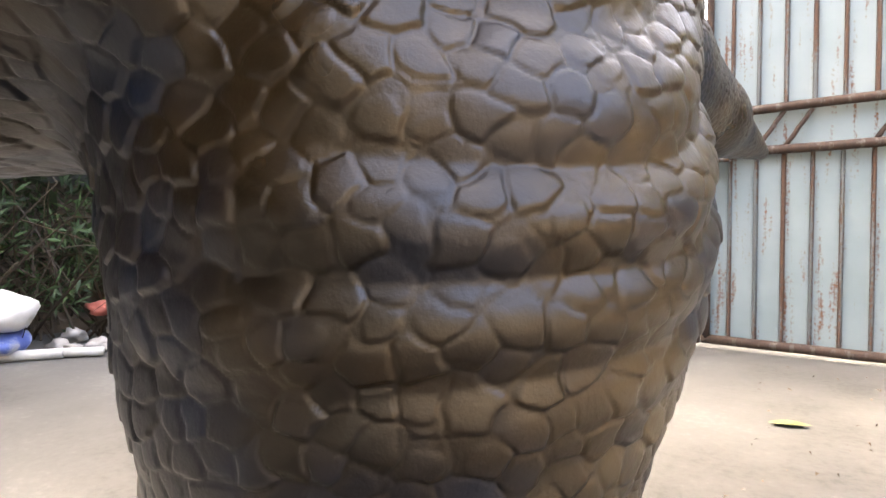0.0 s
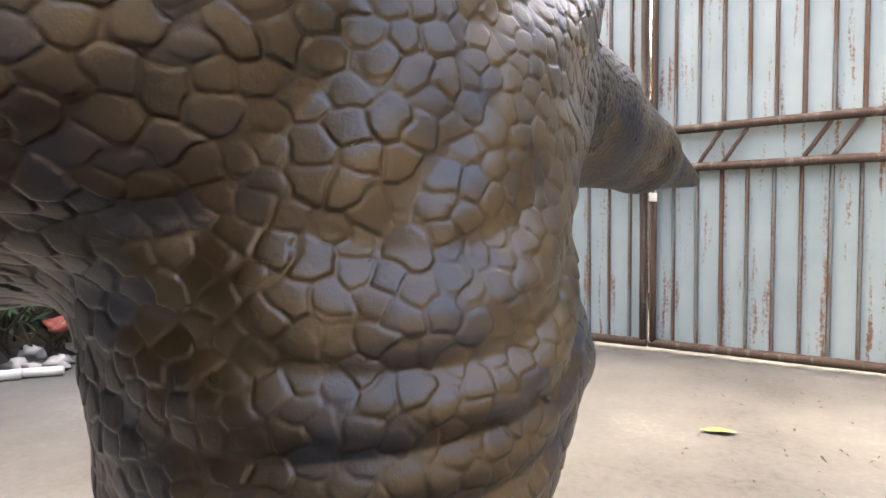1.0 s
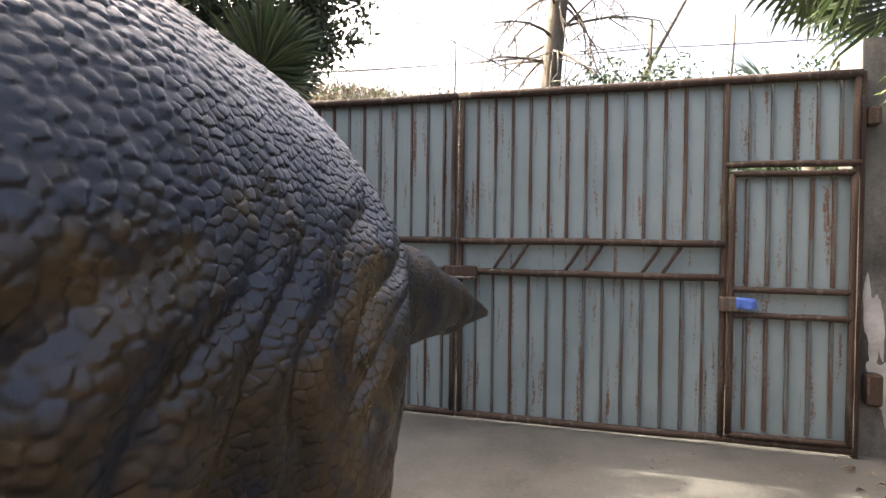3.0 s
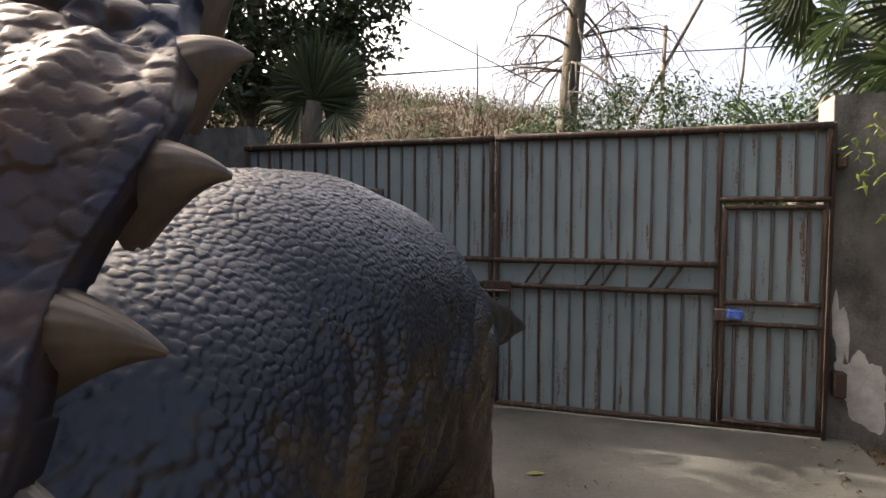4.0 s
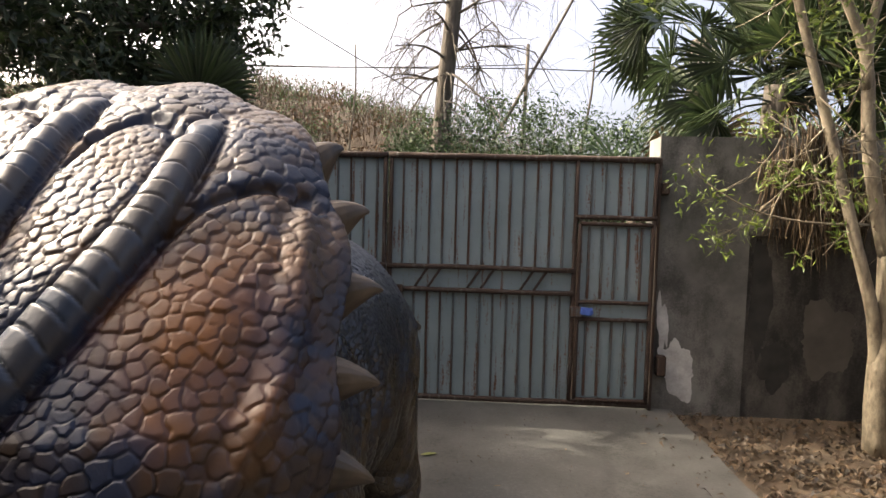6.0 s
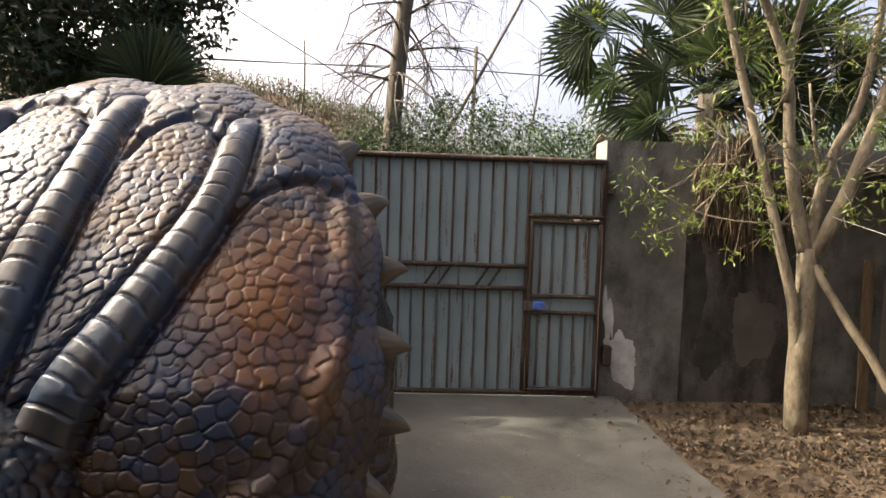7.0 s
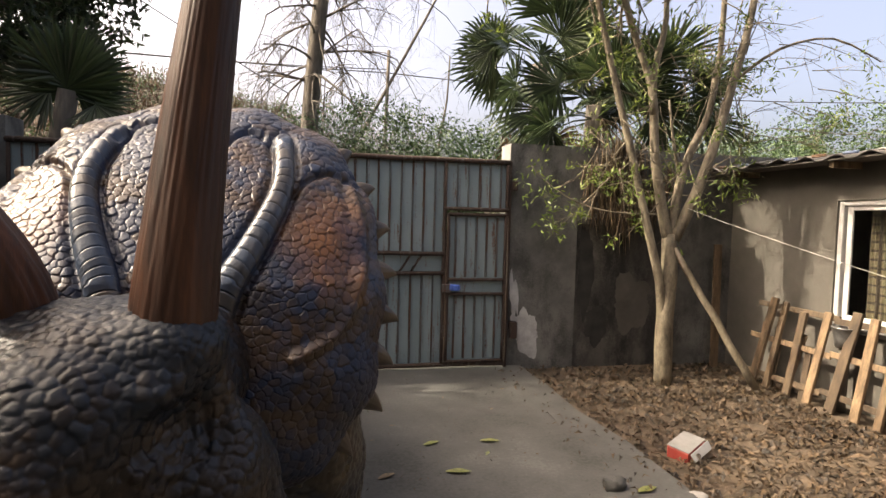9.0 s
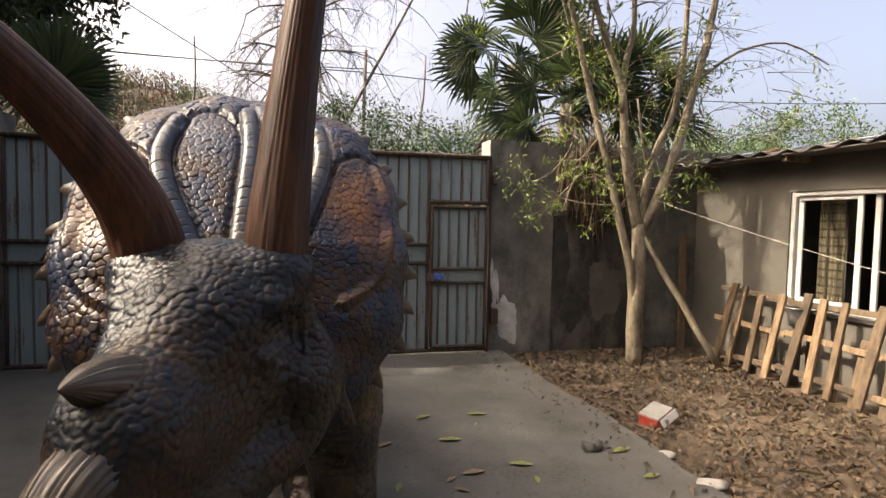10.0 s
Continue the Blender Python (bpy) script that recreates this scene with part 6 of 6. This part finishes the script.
litter(420, (0.4, 2.9, -0.6, 3.8), 57, M_LEAF_FALLEN, "scattered crumbs of dry leaf on the concrete", "leaf_crumbs", (0.008, 0.03))
litter(150, (2.5, 3.1, -0.8, 3.9), 58, M_LEAF_FALLEN, "dry brown leaves blown over the concrete edge", "leaf_crumbs", (0.04, 0.09))
M_LEAF_FRESH = surface("yellow_green_leaf", ((0.0, (0.075, 0.092, 0.022)), (1.0, (0.20, 0.205, 0.065))), 30, 90, (0.5, 0.7), bump=0.2)
M_LEAF_BROWN = surface("dry_leaf", ((0.0, (0.08, 0.06, 0.035)), (1.0, (0.19, 0.14, 0.08))), 30, 90, (0.6, 0.8), bump=0.3)
for x, y, turn, size, pale in ((1.37, 1.77, 25, 0.16, 1), (1.86, 1.75, -10, 0.17, 1), (1.47, 1.24, -8, 0.19, 1), (1.77, 1.52, 60, 0.08, 1), (0.95, 1.25, 30, 0.15, 0), (2.46, 0.85, 10, 0.12, 0),
                               (2.70, 0.78, 15, 0.18, 1), (1.48, 0.66, 5, 0.17, 0), (0.94, 0.56, 70, 0.12, 1), (1.85, 0.71, -20, 0.17, 1), (1.86, 0.47, 80, 0.10, 1), (1.30, 0.60, 40, 0.10, 0), (1.33, 0.44, -35, 0.10, 0),
                               (0.57, 2.67, 20, 0.14, 1), (2.66, 0.35, 10, 0.15, 1), (1.1, 2.2, 15, 0.06, 0), (2.1, 2.5, 50, 0.06, 0), (1.7, 2.9, 80, 0.05, 0), (2.4, 3.1, 10, 0.06, 0), (0.9, 1.9, 20, 0.05, 0)):
    fallen_leaf(x, y, turn, size, pale)


def lump(name, at, size, seed, material, label, category, rough=0.25, squash=1.0, detail=3):
    """A rounded uneven piece: sacks, stones, scraps."""
    bm = bmesh.new()
    bmesh.ops.create_icosphere(bm, subdivisions=detail, radius=1.0)
    for v in bm.verts:
        k = 1 + rough * noise.noise(v.co * 1.4 + Vector((seed, 0, 0))) + rough * 0.5 * noise.noise(v.co * 4 + Vector((0, seed, 0)))
        v.co = Vector((v.co.x * size[0], v.co.y * size[1], v.co.z * size[2])) * k
        v.co.z = max(v.co.z, -size[2] * 0.8)
    lowest = min(v.co.z for v in bm.verts)
    for v in bm.verts:
        v.co.z -= lowest
    for f in bm.faces:
        f.smooth = True
    ob = part(name, bm, material)
    ob.location = at
    return tagged(ob, label, category)


M_SACK = surface("white_sack", ((0.0, (0.42, 0.42, 0.40)), (1.0, (0.58, 0.58, 0.56))), 6, 60, (0.4, 0.7), bump=0.4, depth=0.01)
M_BLUESACK = surface("blue_sack", ((0.0, (0.05, 0.09, 0.33)), (0.5, (0.10, 0.16, 0.45)), (1.0, (0.5, 0.52, 0.55))), 9, 60, (0.4, 0.6), bump=0.4, depth=0.01)
M_GREENSACK = surface("mossy_sack", ((0.0, (0.16, 0.18, 0.06)), (1.0, (0.33, 0.35, 0.16))), 7, 60, (0.6, 0.8), bump=0.3)
M_RUBBLE = surface("broken_plaster", ((0.0, (0.22, 0.21, 0.19)), (1.0, (0.42, 0.40, 0.37))), 9, 60, (0.7, 0.9), bump=0.5)
M_RED = surface("red_scrap", ((0.0, (0.28, 0.06, 0.04)), (1.0, (0.42, 0.13, 0.10))), 9, 60, (0.5, 0.8), bump=0.3)
lump("rubbish_sack", (-3.08, 1.32, 0.16), (0.24, 0.15, 0.12), 1, M_SACK, "stuffed white plastic sack on the rubbish heap", "sack")
lump("rubbish_sack", (-3.1, 1.30, 0.02), (0.20, 0.14, 0.09), 2, M_BLUESACK, "blue printed plastic sack on the rubbish heap", "sack")
lump("rubbish_sack", (-3.25, 1.26, 0.0), (0.25, 0.18, 0.09), 3, M_GREENSACK, "mossy green sack under the rubbish heap", "sack")
for i, (x, y, sx, sz) in enumerate(((-2.95, 1.62, 0.09, 0.05), (-2.98, 1.78, 0.12, 0.06), (-2.85, 1.74, 0.07, 0.04), (-3.1, 1.6, 0.11, 0.06), (-3.3, 1.75, 0.14, 0.09), (-2.72, 1.86, 0.12, 0.05), (-3.2, 2.0, 0.13, 0.08))):
    lump("rubble", (x, y, 0), (sx * 0.75, sx * 0.55, sz * 0.6), 10 + i, M_RUBBLE, "piece of broken pale plaster on the yard's edge", "rubble", 0.9, 1, 2)
lump("scrap", (-3.3, 1.9, 0.16), (0.14, 0.06, 0.05), 31, M_RED, "red plastic scrap among the weeds", "scrap", 0.4)
for a, b, r in (((-3.02, 1.22, 0.03), (-2.82, 1.52, 0.03), 0.030), ((-2.86, 1.50, 0.03), (-2.70, 1.68, 0.03), 0.026)):
    ob = tube("plastic_pipe", [Vector((0, 0, 0)), (Vector(b) - Vector(a)) * 0.5, Vector(b) - Vector(a)], r, M_SACK, None, 12)
    ob.location = a
    tagged(ob, "short length of white plastic pipe on the concrete", "pipe")
rng = random.Random(61)
spots = [(rng.uniform(-4.6, -3.3), rng.uniform(0.6, 3.4), rng.uniform(0.1, 1.9)) for _ in range(230)]
v, f = [], []
for i in range(31):
    for j in range(13):
        x, y = -6.0 + 2.75 * j / 12, -1.2 + 5.2 * i / 30
        k = min(1.0, j / 12 / 0.9)
        h = 1.25 * (1 - k * k * (3 - 2 * k)) + 0.22 * noise.noise(Vector((x * 2, y * 2, 7)))
        v.append((x, y, max(0.0, h) - 0.02 if j < 12 else -0.03))
for i in range(30):
    for j in range(12):
        a = i * 13 + j
        f.append((a, a + 1, a + 14, a + 13))
tagged(raw("earth_bank", v, f, M_EARTH, None, True), "brown earth bank along the yard overgrown with brush", "bank", kind="structure")
tagged(foliage("weeds", spots, 34, 0.2, 0.13, 0.022, M_LEAF_SHRUB, None, 63, 0.6), "green weeds and brambles on the bank", "weeds", kind="stuff")
v, f, ends = [], [], []
for _ in range(240):
    branch_out(v, f, Vector((rng.uniform(-4.6, -3.25), rng.uniform(0.5, 3.4), 0)), Vector((rng.uniform(-1, 1), rng.uniform(-0.7, 0.7), 1)), rng.uniform(0.5, 1.3), 0.010, 1, rng, 0.12, ends, 0.7, (1, 3), 4)
tagged(raw("brushwood", v, f, M_LEAF_DRY, None), "tangled dry twigs and stalks on the bank", "brushwood", kind="stuff")

# ---- carton and stone at the slab's edge ----
M_CARTON = surface("printed_red_carton", ((0.0, (0.30, 0.03, 0.03)), (1.0, (0.42, 0.08, 0.06))), 12, 60, (0.5, 0.7), bump=0.2)
carton = thing("carton", (3.42, 1.38, -0.05), "crumpled red and white cardboard carton on the leaf litter", "carton")
carton.rotation_euler = (radians(6), radians(-10), radians(28))
part("body", boxed((-0.14, -0.09, 0.0), (0.14, 0.09, 0.11), 0.008), M_CARTON, carton)
part("lid", boxed((-0.142, -0.092, 0.114), (0.142, 0.092, 0.121), 0.003), M_PALEWALL, carton, "white open lid")
part("flap", boxed((-0.14, -0.004, -0.07), (0.14, 0.004, 0.0), 0.002, Matrix.Translation((0, -0.108, 0.12)) @ Matrix.Rotation(radians(-35), 4, "X")), M_SACK, carton, "white bent flap")
lump("stone", (2.50, 0.86, 0.0), (0.08, 0.06, 0.045), 71, M_CONCRETE, "broken lump of grey concrete on the yard", "stone", 1.0, 1, 2)
lump("stone", (3.02, 0.7, -0.05), (0.09, 0.06, 0.03), 72, M_RUBBLE, "pale stone at the slab's edge", "stone", 0.4, 1, 2)
lump("stone", (3.0, 0.2, -0.05), (0.13, 0.08, 0.035), 73, M_RUBBLE, "pale stone at the slab's edge", "stone", 0.4, 1, 2)
